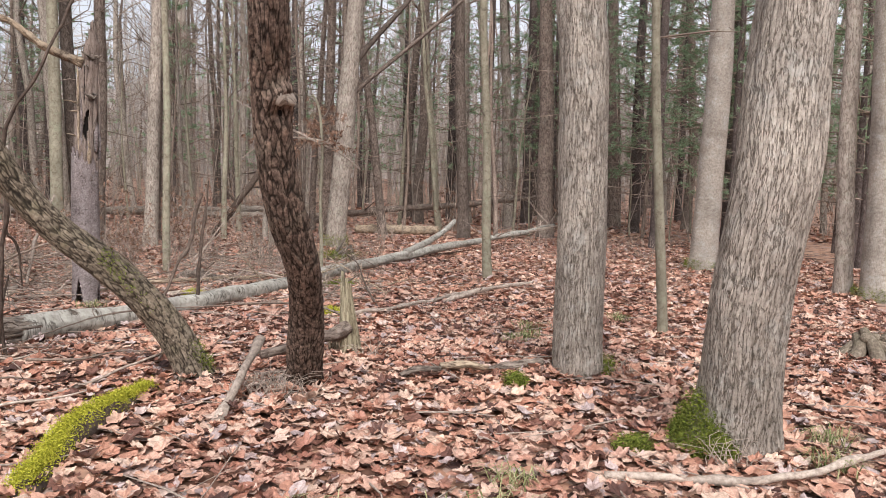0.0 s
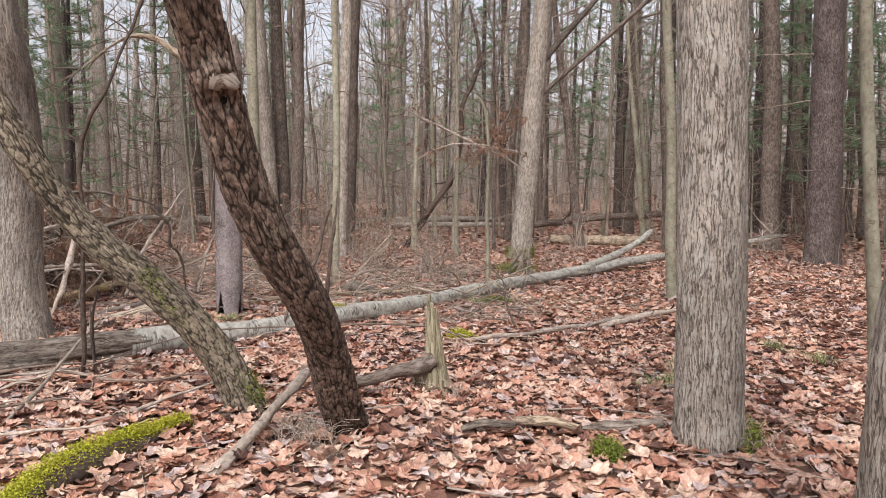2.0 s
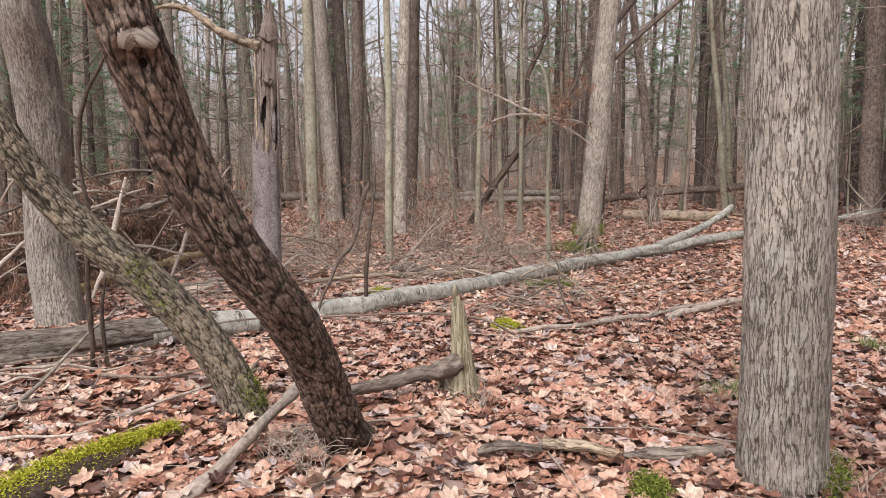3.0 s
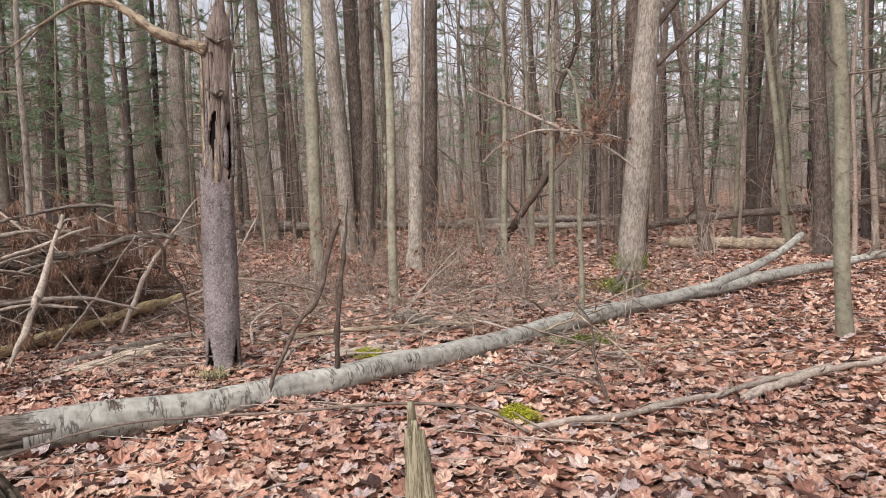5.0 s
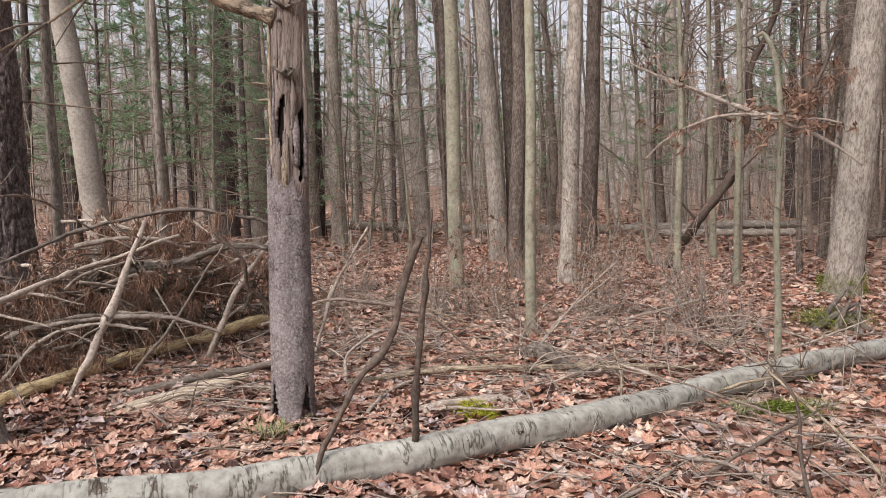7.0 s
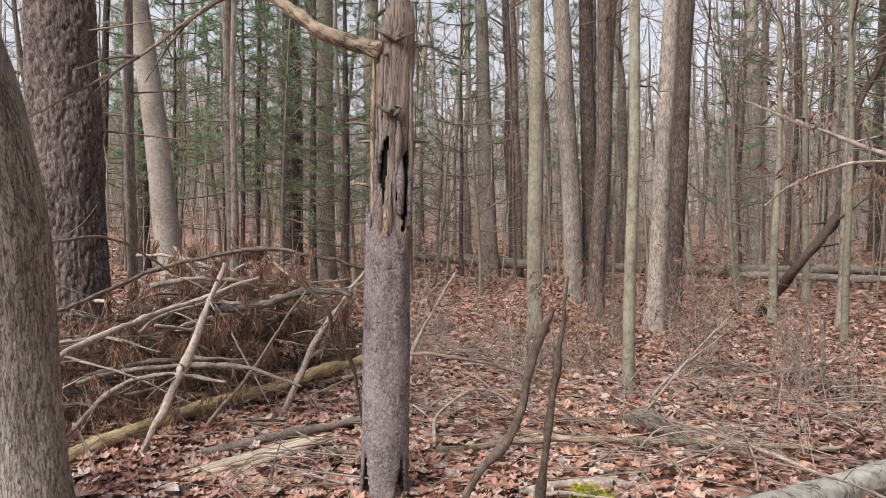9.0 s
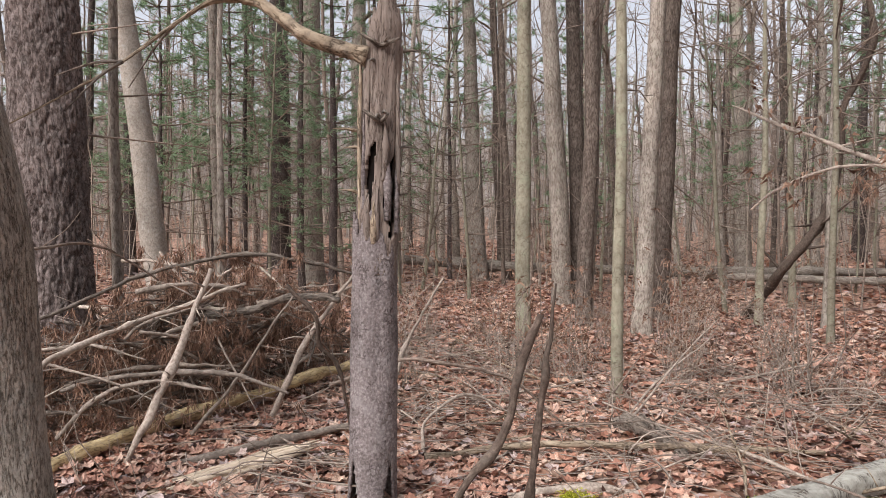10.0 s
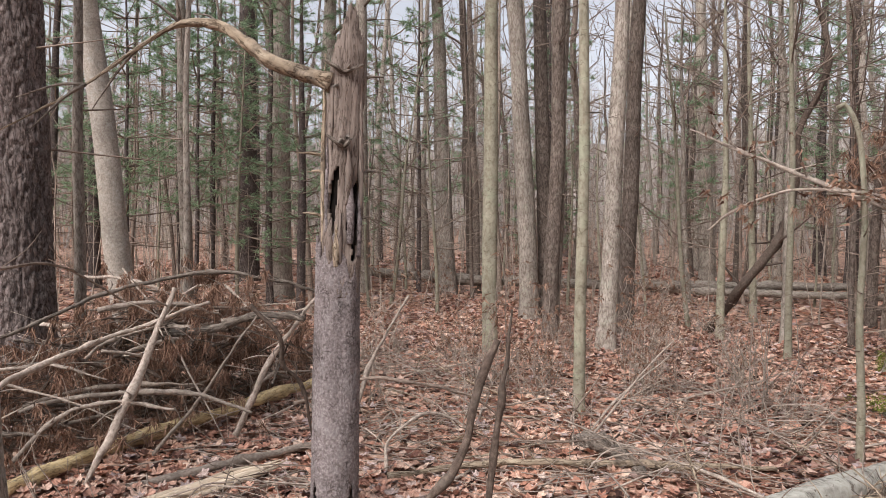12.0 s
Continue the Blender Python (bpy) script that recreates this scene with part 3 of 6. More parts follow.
def make_pine(name, label, x, y, diam, h, seed, lean=(0, 0), first=0.2, whorls=17, reach=2.6, group="", relief=None, sides=14, fine=0.0, dead=14, tuft=12, bark=None):
    base = make_tree(name, label, x, y, diam, h, lean, bark or PINE, seed, 0.02, relief, sides, 26, fine, None, first, 0, group=group)
    rng = np.random.default_rng(seed + 50)
    bl, nl = Build(), Build()
    for w in range(whorls):
        z = h * (first + (1 - first) * (w + rng.uniform(0, 0.5)) / whorls)
        for q in range(4):
            az = w * 1.1 + q * 1.57 + rng.uniform(-0.4, 0.4)
            ln = reach * (1.12 - z / h) * rng.uniform(0.7, 1.15) + 0.25
            o = np.array([lean[0] * z, lean[1] * z, z])
            d = np.array([math.cos(az), math.sin(az), 0.12])
            p = curve([o, o + d * ln * 0.5 + (0, 0, 0.05), o + d * ln + (0, 0, 0.22 * ln)], 6)
            sweep(bl, p, np.linspace(0.02, 0.005, 6), 4, cap=False, seed=w)
            pts = []
            for t in range(tuft):
                k = rng.uniform(0.3, 1.0)
                s = p[min(4, int(k * 5))]
                side = np.array([-d[1], d[0], 0]) * rng.uniform(-1, 1) * 0.42 * ln * (1.15 - k)
                pts.append(s + side + np.array([0, 0, rng.uniform(-0.05, 0.1)]))
            tufts(nl, pts, rng, 14, 0.18, 0.02)
    dz = Build()
    ax = np.array([[lean[0] * q, lean[1] * q, q] for q in np.linspace(0, h, 20)])
    for q in range(dead):
        z = rng.uniform(1.2, h * first + 2.5)
        az = rng.uniform(0, 6.28)
        b = np.array([lean[0] * z, lean[1] * z, z])
        ln = rng.uniform(0.3, 1.8) + diam / 2
        d = np.array([math.cos(az), math.sin(az), rng.uniform(-0.25, 0.1)])
        sweep(bl, np.array([b, b + d * ln * 0.6, b + d * ln]), [0.016, 0.01, 0.004], 4, cap=False, seed=q)
    tagged(part("dead_wood", bl, TWIG, base), kind="stuff")
    tagged(part("crown", nl, NEEDLES, base, smooth=False), kind="stuff")
    return base


def local(points, x, y):
    """World points relative to the foot of a tree at x, y."""
    z = float(height(x, y))
    return [(px - x, py - y, pz - z) for px, py, pz in points]


# dark cherry that leans over the walker's way
CX, CY = -0.923, 4.977
def knot_hole(v):
    """Presses a hollow into the trunk under the broken branch, with a swollen rim."""
    z0 = float(height(CX, CY))
    c = np.array([-0.75, 3.62, 1.875]) - np.array([CX, CY, z0])
    inward = np.array([-0.67, 0.74, 0.05])
    d = np.linalg.norm((v - c) * np.array([1, 1, 0.8]), axis=1)
    above = np.clip((v[:, 2] - c[2]) / 0.05, -0.4, 1)
    push = 0.05 * np.exp(-(d / 0.036) ** 2) - 0.022 * np.exp(-((d - 0.085) / 0.03) ** 2) * (0.6 + above)
    return v + push[:, None] * inward


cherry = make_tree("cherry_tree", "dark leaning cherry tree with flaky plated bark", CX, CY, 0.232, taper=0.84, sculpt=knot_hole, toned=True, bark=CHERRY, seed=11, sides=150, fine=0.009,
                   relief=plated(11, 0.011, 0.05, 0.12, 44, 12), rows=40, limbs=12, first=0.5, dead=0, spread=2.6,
                   axis=local([(-0.923, 4.977, 0.18), (-0.873, 4.757, 0.45), (-0.817, 4.497, 0.8), (-0.789, 4.209, 1.1), (-0.827, 3.948, 1.42), (-0.84, 3.768, 1.75),
                               (-0.816, 3.584, 2.1), (-0.758, 3.308, 2.6), (-0.668, 2.608, 4.6), (-0.568, 1.908, 8.0), (-0.468, 1.608, 11.0)], CX, CY))


def make_knot():
    """The healed lip of a broken branch above a hollow whose shade is painted dark."""
    z0 = float(height(CX, CY))
    c = np.array([-0.74, 3.615, 1.9]) - np.array([CX, CY, z0])
    side, out = np.array([0.74, 0.67, 0.0]), np.array([0.67, -0.74, 0.0])
    bm = Build()
    p = [c + side * math.cos(t) * 0.05 + np.array([0, 0, math.sin(t) * 0.05 + 0.008 * math.cos(3 * t)]) + out * (0.012 * math.sin(t) - 0.012) for t in np.linspace(0.5, 2.9, 16)]
    sweep(bm, np.array(p), np.interp(np.linspace(0, 1, 16), [0, 0.35, 0.7, 1], [0.014, 0.034, 0.04, 0.016]), 18,
          lambda A, L, R: 0.026 * (vnoise(np.cos(A) * 1.8, np.sin(A) * 1.8, L * 22, 3) - 0.5), 4)
    # near-black plug that paints the shade beneath the lip
    hole = Build()
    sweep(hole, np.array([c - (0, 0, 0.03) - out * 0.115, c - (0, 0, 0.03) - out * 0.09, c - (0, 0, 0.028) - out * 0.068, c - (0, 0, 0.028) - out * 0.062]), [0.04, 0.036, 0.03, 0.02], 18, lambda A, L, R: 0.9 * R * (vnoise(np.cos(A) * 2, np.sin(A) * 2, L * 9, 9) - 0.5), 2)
    part("hollow", hole, ROTSHADE, cherry, "near-black plug painting the shade of the rotten hollow under the lip")
    part("branch_stub", bm, GREYBARK, cherry, "pale healed lip of a broken branch over a hollow")


make_knot()

# tree that leans low to the side, with lichen and moss
LX, LY = -1.745, 5.17
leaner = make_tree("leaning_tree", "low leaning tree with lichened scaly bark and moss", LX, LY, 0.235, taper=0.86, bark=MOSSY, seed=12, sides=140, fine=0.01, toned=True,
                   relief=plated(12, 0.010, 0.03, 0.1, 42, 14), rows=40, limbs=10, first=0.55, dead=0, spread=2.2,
                   axis=local([(-1.745, 5.17, 0.18), (-1.859, 5.144, 0.42), (-2.018, 5.055, 0.68), (-2.256, 4.937, 0.95), (-2.512, 4.811, 1.2), (-2.713, 4.668, 1.5),
                               (-2.922, 4.508, 1.95), (-3.722, 4.308, 3.2), (-4.422, 4.108, 4.6), (-5.422, 3.808, 7.5)], LX, LY))


def moss_on(parent, points, rng_seed, blades, length, mat, name="moss", label="", origin=(0, 0, 0), droop=0.0):
    rng = np.random.default_rng(rng_seed)
    bm = Build()
    tufts(bm, np.asarray(points) - np.asarray(origin), rng, blades, length, 0.007, droop)
    return part(name, bm, mat, parent, label)


def ring_points(rng, c0, c1, r, a0, a1, n):
    """Points on the skin of a slanting stem between two angles."""
    c0, c1 = np.asarray(c0, float), np.asarray(c1, float)
    t = rng.random((n, 1))
    a = rng.uniform(a0, a1, (n, 1))
    d = (c1 - c0) / np.linalg.norm(c1 - c0)
    u = np.cross(d, [0, 1, 0.01])
    u /= np.linalg.norm(u)
    w = np.cross(d, u)
    return c0 + (c1 - c0) * t + r * (np.cos(a) * u + np.sin(a) * w)


rng = np.random.default_rng(3)
lz = float(height(LX, LY))
moss_on(leaner, np.concatenate([ring_points(rng, (0.02, 0, 0.0), (-0.12, -0.03, 0.2), 0.135, 2.6, 3.7, 150),
                                ring_points(rng, (-0.3, -0.1, 0.45), (-0.6, -0.3, 0.85), 0.13, 2.5, 3.8, 260)]), 4, 7, 0.018, DARKMOSS, label="green moss on the upper side")

# the two stout maples
maple = make_tree("maple_tree", "straight grey maple with finely furrowed bark", 1.049, 5.39, 0.37, bark=MAPLE, seed=13, relief=furrowed(13, 0.005, 0.05, 0.14, 40, 6), sides=200, rows=60, fine=0.012, toned=True,
                  limbs=16, first=0.4, dead=0, axis=local([(1.049, 5.39, 0.12), (1.035, 5.365, 0.52), (1.035, 5.34, 0.92), (1.028, 5.315, 1.32), (1.012, 5.292, 1.72), (0.999, 5.275, 2.12), (0.97, 5.27, 2.72), (0.94, 5.277, 3.32), (0.883, 5.306, 8.12), (0.763, 5.366, 18.12)], 1.049, 5.39))
rng = np.random.default_rng(5)
moss_on(maple, ring_points(rng, (0, 0, 0.0), (0, 0, 0.13), 0.235, 2.4, 4.4, 240), 6, 6, 0.02, DARKMOSS, label="dark moss at the foot")
big = make_tree("maple_tree", "stout leaning grey maple with deep furrows and mossy foot", 1.707, 4.124, 0.43, bark=MAPLE, seed=14, relief=furrowed(14, 0.006, 0.11, 0.2, 40, 6, 4), sides=220, rows=60, fine=0.012, toned=True,
                limbs=16, first=0.4, dead=0, axis=local([(1.707, 4.124, 0.12), (1.706, 4.042, 0.52), (1.694, 3.962, 0.92), (1.718, 3.886, 1.32), (1.756, 3.841, 1.72), (1.788, 3.886, 2.12), (1.863, 3.947, 2.72), (1.935, 4.016, 3.32), (2.271, 3.92, 8.12), (2.971, 3.72, 18.12)], 1.707, 4.124))
rng = np.random.default_rng(7)
bp = []
for q in range(900):
    a = rng.uniform(2.6, 4.4)
    hh = rng.random() ** 1.4 * 0.36 * max(0.1, 1 - abs(a - 3.5) / 1.0)
    rr = 0.245 + 0.16 * math.exp(-hh / 0.2) * (1 - abs(a - 3.5) / 1.1) + rng.uniform(0, 0.02)
    bp.append((rr * math.cos(a) + 0.07 * hh, rr * math.sin(a), hh))
moss_on(big, bp, 8, 8, 0.026, DARKMOSS, label="cushion of green moss at the foot")


# ---- the dead snag ----
SX, SY = -4.14, 8.36
SFACE = radians(-40)


def make_snag():
    z0 = float(height(SX, SY))
    base = thing("dead_snag", "broken dead snag with hollow top and one arched branch", "dead tree", (SX, SY, z0))

    def off(A):
        return (A - SFACE + math.pi) % (2 * math.pi) - math.pi
    rl = plated(21, 0.007, 0.03, 0.12, 46, 26)
    low = Build()
    axis = np.stack([0.006 * np.linspace(0, 2.0, 170), 0.01 * np.linspace(0, 2.0, 170), np.linspace(-0.12, 2.02, 170)], -1)

    def keep_low(A, L):
        o = off(A)
        foot = ((np.abs(o + 0.95) < 0.42 * (1 - (L - 0.12) / 0.34)) | (np.abs(o - 0.75) < 0.45 * (1 - (L - 0.12) / 0.3))) & (L > 0.12)
        rim = L > 1.96 + 0.07 * np.sin(A * 5) - 0.16 * vnoise(np.cos(A) * 5, np.sin(A) * 5, 0 * A, 4) - 0.18 * step(0.3, 0.6, o) * step(1.3, 1.0, o)
        return ~(foot | rim)
    sweep(low, axis, 0.152 - 0.018 * np.linspace(0, 1, 170), 96, rl, 2, cap=False, keep=keep_low)
    ob = part("trunk", low, SNAGBARK, base, "lower trunk in flaky purplish grey bark")
    so = ob.modifiers.new("thick", "SOLIDIFY")
    so.thickness = 0.018
    up = Build()
    n = 160
    z = np.linspace(1.45, 3.36, n)
    axis = np.stack([0.012 * z, 0.016 * z, z], -1)

    def wood_relief(A, L, R):
        x, y = np.cos(A) * 9, np.sin(A) * 9
        return 0.022 * (vnoise(np.cos(A) * 3, np.sin(A) * 3, L * 3, 31) - 0.5) + 0.007 * (vnoise(x * 2, y * 2, L * 6, 32) - 0.5)

    def keep_up(A, L):
        o, zz = off(A), L + 1.45
        top = 3.34 - 0.55 * np.abs(o - 0.25) ** 1.2 * 0.7 - 0.16 * vnoise(np.cos(A) * 8, np.sin(A) * 8, 0 * A, 7)
        wig = 0.25 * (vnoise(zz * 7, 0, 0, 8) - 0.5)
        h1 = np.abs(o + 0.36 - 0.5 * (zz - 2.05) + wig) < 0.27 * np.sqrt(np.clip(1 - ((zz - 2.07) / 0.18) ** 2, 0, 1)) * (0.55 + 0.9 * vnoise(zz * 12, 2, A * 2, 9))
        h2 = np.abs(o - 0.66 - 0.4 * (zz - 1.85) - wig) < 0.36 * np.sqrt(np.clip(1 - ((zz - 1.92) / 0.26) ** 2, 0, 1)) * (0.45 + 1.1 * vnoise(zz * 15, 3, 0, 9))
        h3 = np.abs(o + 0.5 + wig) < 0.14 * np.sqrt(np.clip(1 - ((zz - 1.86) / 0.07) ** 2, 0, 1))
        slit = (np.abs(o + 0.62) < 0.05) & (zz > 2.35) & (zz < 2.75)
        return (zz < top) & ~h1 & ~h2 & ~h3 & ~slit
    sweep(up, axis, np.interp(z, [1.45, 2.0, 2.6, 2.95, 3.1, 3.4], [0.124, 0.124, 0.118, 0.134, 0.112, 0.08]), 90, wood_relief, 3, cap=False, keep=keep_up)
    ob = part("hollow_top", up, SNAGWOOD, base, "bare weathered hollow upper trunk, splintered at the tip")
    so = ob.modifiers.new("thick", "SOLIDIFY")
    so.thickness = 0.022
    # added core, so dark that it stands for the shade inside the top
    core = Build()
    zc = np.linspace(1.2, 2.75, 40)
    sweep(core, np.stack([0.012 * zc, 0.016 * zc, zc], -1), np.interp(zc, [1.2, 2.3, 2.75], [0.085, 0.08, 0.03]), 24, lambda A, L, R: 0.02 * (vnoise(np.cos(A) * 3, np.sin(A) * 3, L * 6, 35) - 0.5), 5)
    part("rotten_core", core, ROTSHADE, base, "near-black core, the hollow's shade painted in with the rotten heartwood")
    face = np.array([math.cos(SFACE), math.sin(SFACE), 0])
    right = np.array([-math.sin(SFACE), math.cos(SFACE), 0])
    c = np.array([0.03, 0.04, 0])
    edges = [(-0.118, 1.72, 2.95, 0.014, PALEWOOD), (-0.1, 1.85, 2.45, 0.012, SNAGBARK), (0.112, 1.95, 2.85, 0.016, SNAGWOOD), (0.03, 2.02, 2.42, 0.022, SNAGWOOD), (0.045, 1.78, 2.24, 0.024, SNAGBARK),
             (-0.07, 1.66, 1.94, 0.026, SNAGWOOD), (-0.04, 1.64, 1.9, 0.024, PALEWOOD), (-0.015, 1.66, 1.99, 0.016, SNAGWOOD), (0.1, 1.7, 2.1, 0.014, SNAGBARK)]
    for q, (s0, z0s, z1s, w, mat) in enumerate(edges):
        strip = Build()
        out = 0.125 * math.sqrt(max(0.05, 1 - (s0 / 0.132) ** 2))
        p = [c + right * s0 + face * out + (0, 0, z0s), c + right * (s0 * 1.05 + 0.008 * math.sin(q * 2.3)) + face * (out + 0.012) + (0, 0, (z0s + z1s) / 2), c + right * s0 * 0.95 + face * (out - 0.006) + (0, 0, z1s)]
        sweep(strip, curve(p, 26), np.interp(np.linspace(0, 1, 26), [0, 0.5, 1], [w * 0.8, w, 0.003]), 9,
              lambda A, L, R: 0.011 * (vnoise(np.cos(A) * 2, np.sin(A) * 2, L * 18, 3 + q) - 0.5), 5 + q)
        part("bark_strip" if mat is SNAGBARK else "splinter", strip, mat, base, "loose strip of torn bark" if mat is SNAGBARK else "standing edge of bare torn wood")
    for q, (z0s, dl, dr) in enumerate([(2.86, 0.11, 0.12), (2.41, 0.1, 0.05)]):
        whisker = Build()
        m = c + face * 0.135
        p = [m - right * dl + (0, 0, z0s + 0.03), m - right * dl * 0.4 + face * 0.02 + (0, 0, z0s - 0.012), m + (0, 0, z0s - 0.035), m + right * dr * 0.5 + face * 0.02 + (0, 0, z0s - 0.02), m + right * dr + (0, 0, z0s + 0.012)]
        sweep(whisker, curve(p, 20), np.interp(np.linspace(0, 1, 20), [0, 0.5, 1], [0.009, 0.017, 0.008]), 8, lambda A, L, R: R * 0.6 * (vnoise(np.cos(A) * 2, np.sin(A) * 2, L * 30, q) - 0.5), q)
        part("broken_twig", whisker, WEATHERED, base)
    arm = Build()
    pts = local([(-4.1, 8.3, 2.86), (-4.25, 8.2, 2.92), (-4.4, 8.06, 2.99), (-4.55, 7.97, 3.12), (-4.67, 7.87, 3.22), (-4.85, 7.7, 3.23), (-4.98, 7.51, 3.08), (-5.08, 7.22, 2.81), (-5.19, 6.97, 2.62), (-5.37, 6.68, 2.41)], SX, SY)
    sweep(arm, curve(pts, 60), np.interp(np.linspace(0, 1, 60), [0, 0.1, 0.28, 0.4, 0.47, 1], [0.055, 0.042, 0.036, 0.028, 0.013, 0.004]), 14,
          lambda A, L, R: R * (0.6 * vnoise(np.cos(A) * 1.5, np.sin(A) * 1.5, L * 14, 6) + 0.5 * vnoise(np.cos(A) * 3, np.sin(A) * 3, L * 30, 7) - 0.55), 7)
    for q, (i, d) in enumerate([(4, (-0.1, 0.02, 0.2)), (4, (-0.22, -0.02, 0.1)), (5, (-0.05, -0.25, 0.12)), (6, (-0.2, -0.15, -0.3)), (7, (0.02, -0.25, -0.25)), (5, (0.08, -0.1, 0.25)), (7, (-0.3, -0.2, -0.05))]):
        b = np.array(pts[i])
        tw = Build()
        sweep(tw, curve([b, b + np.array(d) * 0.5 + (0, 0, 0.03), b + np.array(d) * 1.3], 6), np.linspace(0.012, 0.003, 6), 5, None, q)
        part("broken_twig", tw, WEATHERED, base)
    part("branch", arm, PALEWOOD, base, "pale barkless branch arching over and down")
    for q, (zz, az, ln, tilt) in enumerate([(2.37, -2.1, 0.2, 0.1), (2.28, -2.0, 0.14, 0.0), (1.98, -2.1, 0.16, 0.2), (2.28, 0.85, 0.14, 0.05), (2.86, 0.8, 0.16, 0.1), (2.86, -0.5, 0.13, 0.25), (2.82, -1.0, 0.12, -0.2), (2.5, -0.8, 0.15, -0.25), (2.5, -0.5, 0.1, -0.1), (1.95, 0.4, 0.1, 0.3)]):
        bm = Build()
        d = np.array([math.cos(az), math.sin(az), tilt])
        b = c + np.array([0, 0, zz - 0.06]) + d * 0.09
        sweep(bm, curve([b, b + d * ln * 0.5 + (0, 0, 0.01), b + d * ln], 5), [0.014, 0.012, 0.01, 0.007, 0.003], 7, None, q)
        part("broken_twig", bm, PALEWOOD if q < 3 else WEATHERED, base)
    return base


make_snag()


# ---- trees that stand at known places ----
def stand(label, x, y, diam, lean=(0, 0), seed=0, bark=None, h=17.0, name="tree", **kw):
    return make_tree(name, label, x, y, diam, h, lean, bark or GREYBARK, seed, kw.pop("wob", 0.03), **kw)


stand("grey maple with smooth lower bark behind the fallen trunk", -5.27, 6.65, 0.43, seed=31, bark=MAPLE, relief=furrowed(31, 0.004, 0.06, 0.15, 44, 7), toned=True, sides=130, fine=0.016, name="maple_tree", limbs=14, dead=0, rows=60,
      axis=local([(-5.27, 6.65, 0.1), (-5.31, 6.62, 0.7), (-5.25, 6.58, 1.3), (-5.15, 6.52, 1.8), (-5.02, 6.34, 2.6), (-4.95, 6.13, 3.3), (-5.24, 5.7, 8.1), (-5.9, 5.0, 17.0)], -5.27, 6.65))
stand("slender pale green-grey young tree, straight and bare", -4.6, 11.95, 0.125, (0.012, 0.006), 32, YOUNG, 12, "young_tree", sides=24, fine=0.05, relief=smoothish(32, 0.004, 0.01, 0.1), first=0.35, limbs=10, spread=1.8, dead=5)
stand("young green-grey tree with small branch scars", -7.55, 14.1, 0.24, (-0.005, -0.002), 33, YOUNG, 15, "young_tree", sides=28, fine=0.05, relief=smoothish(33, 0.006, 0.03, 0.15), dead=4)
stand("tall grey-brown tree leaning a little, one of a pair", -9.3, 17.5, 0.4, (-0.04, -0.03), 34, GREYBARK, sides=30, fine=0.05, relief=furrowed(34, 0.01, 0.08, 0.2), dead=10)
stand("tall grey-brown tree leaning a little, one of a pair", -9.15, 17.95, 0.34, (-0.02, -0.03), 35, BROWNBARK, sides=24, dead=10)
stand("brown-barked straight tree with dead twigs", -7.55, 15.7, 0.27, (0.022, 0.015), 36, BROWNBARK, sides=28, fine=0.05, relief=furrowed(36, 0.008, 0.05, 0.2), dead=14)
stand("thin tree standing close behind another trunk", -7.9, 16.3, 0.2, (0.01, 0.015), 37, GREYBARK, dead=8)
stand("tall straight brown-grey tree with ringed bark", -14.4, 20.6, 0.48, (-0.04, -0.034), 38, GREYBARK, sides=20, dead=12)
stand("straight grey-brown tree rising from brown brush", -6.95, 17.2, 0.31, (0.028, 0.015), 39, BROWNBARK, sides=24, fine=0.06, relief=furrowed(39, 0.008, 0.05, 0.2), dead=12)
oak = stand("stout grey oak with a mossy foot, leaning slightly", -2.5, 16.4, 0.46, (0.06, 0.018), 40, GREYBARK, sides=60, fine=0.035, relief=furrowed(40, 0.012, 0.09, 0.2, 18, 4), name="oak_tree", dead=4, dead_from=5)
rng = np.random.default_rng(41)
moss_on(oak, ring_points(rng, (0, 0, 0.0), (0, 0, 0.3), 0.29, 0, 6.28, 420), 42, 7, 0.035, DARKMOSS, label="dark moss round the foot")
stand("thin pale sapling with a crooked stem", 2.29, 7.4, 0.105, (-0.06, 0.02), 43, YOUNG, 9, "young_tree", sides=20, fine=0.05, relief=smoothish(43, 0.004, 0.015, 0.1), first=0.4, limbs=9, spread=1.6, dead=4, wob=0.02)
r2 = stand("pale grey-brown tree with mossy foot, leaning", 5.0, 13.9, 0.5, (0.03, -0.012), 44, SMOOTHMAPLE, sides=40, fine=0.05, relief=smoothish(44, 0.008, 0.1, 0.25), dead=4)
moss_on(r2, ring_points(rng, (0, 0, 0.0), (0, 0, 0.22), 0.33, 0, 6.28, 300), 45, 7, 0.035, DARKMOSS, label="dark moss round the foot")
stand("slim grey tree beside a thicker one", 6.1, 11.0, 0.26, (-0.03, 0.02), 46, GREYBARK, sides=24, fine=0.06, relief=smoothish(46, 0.006, 0.05, 0.2), dead=6)
r4 = stand("thick grey tree with mossy roots", 6.35, 10.5, 0.45, (-0.03, 0.02), 47, SMOOTHMAPLE, sides=40, fine=0.05, relief=smoothish(47, 0.008, 0.1, 0.25), dead=4)
moss_on(r4, ring_points(rng, (0, 0, 0.0), (0, 0, 0.2), 0.33, 0, 6.28, 300), 48, 7, 0.035, DARKMOSS, label="dark moss round the roots")
stand("slim pale tree with a crooked stem over the log's end", 0.73, 11.75, 0.15, (-0.02, 0.0), 49, YOUNG, 12, "young_tree", sides=20, fine=0.06, relief=smoothish(49, 0.008, 0.02, 0.15), wob=0.05, dead=8)
make_pine("pine_tree", "dark red-brown pine trunk with dead lower branches", 3.5, 17.5, 0.66, 19, 50, (-0.02, 0.005), first=0.3, relief=furrowed(50, 0.02, 0.1, 0.3, 14, 5), sides=40, fine=0.06)
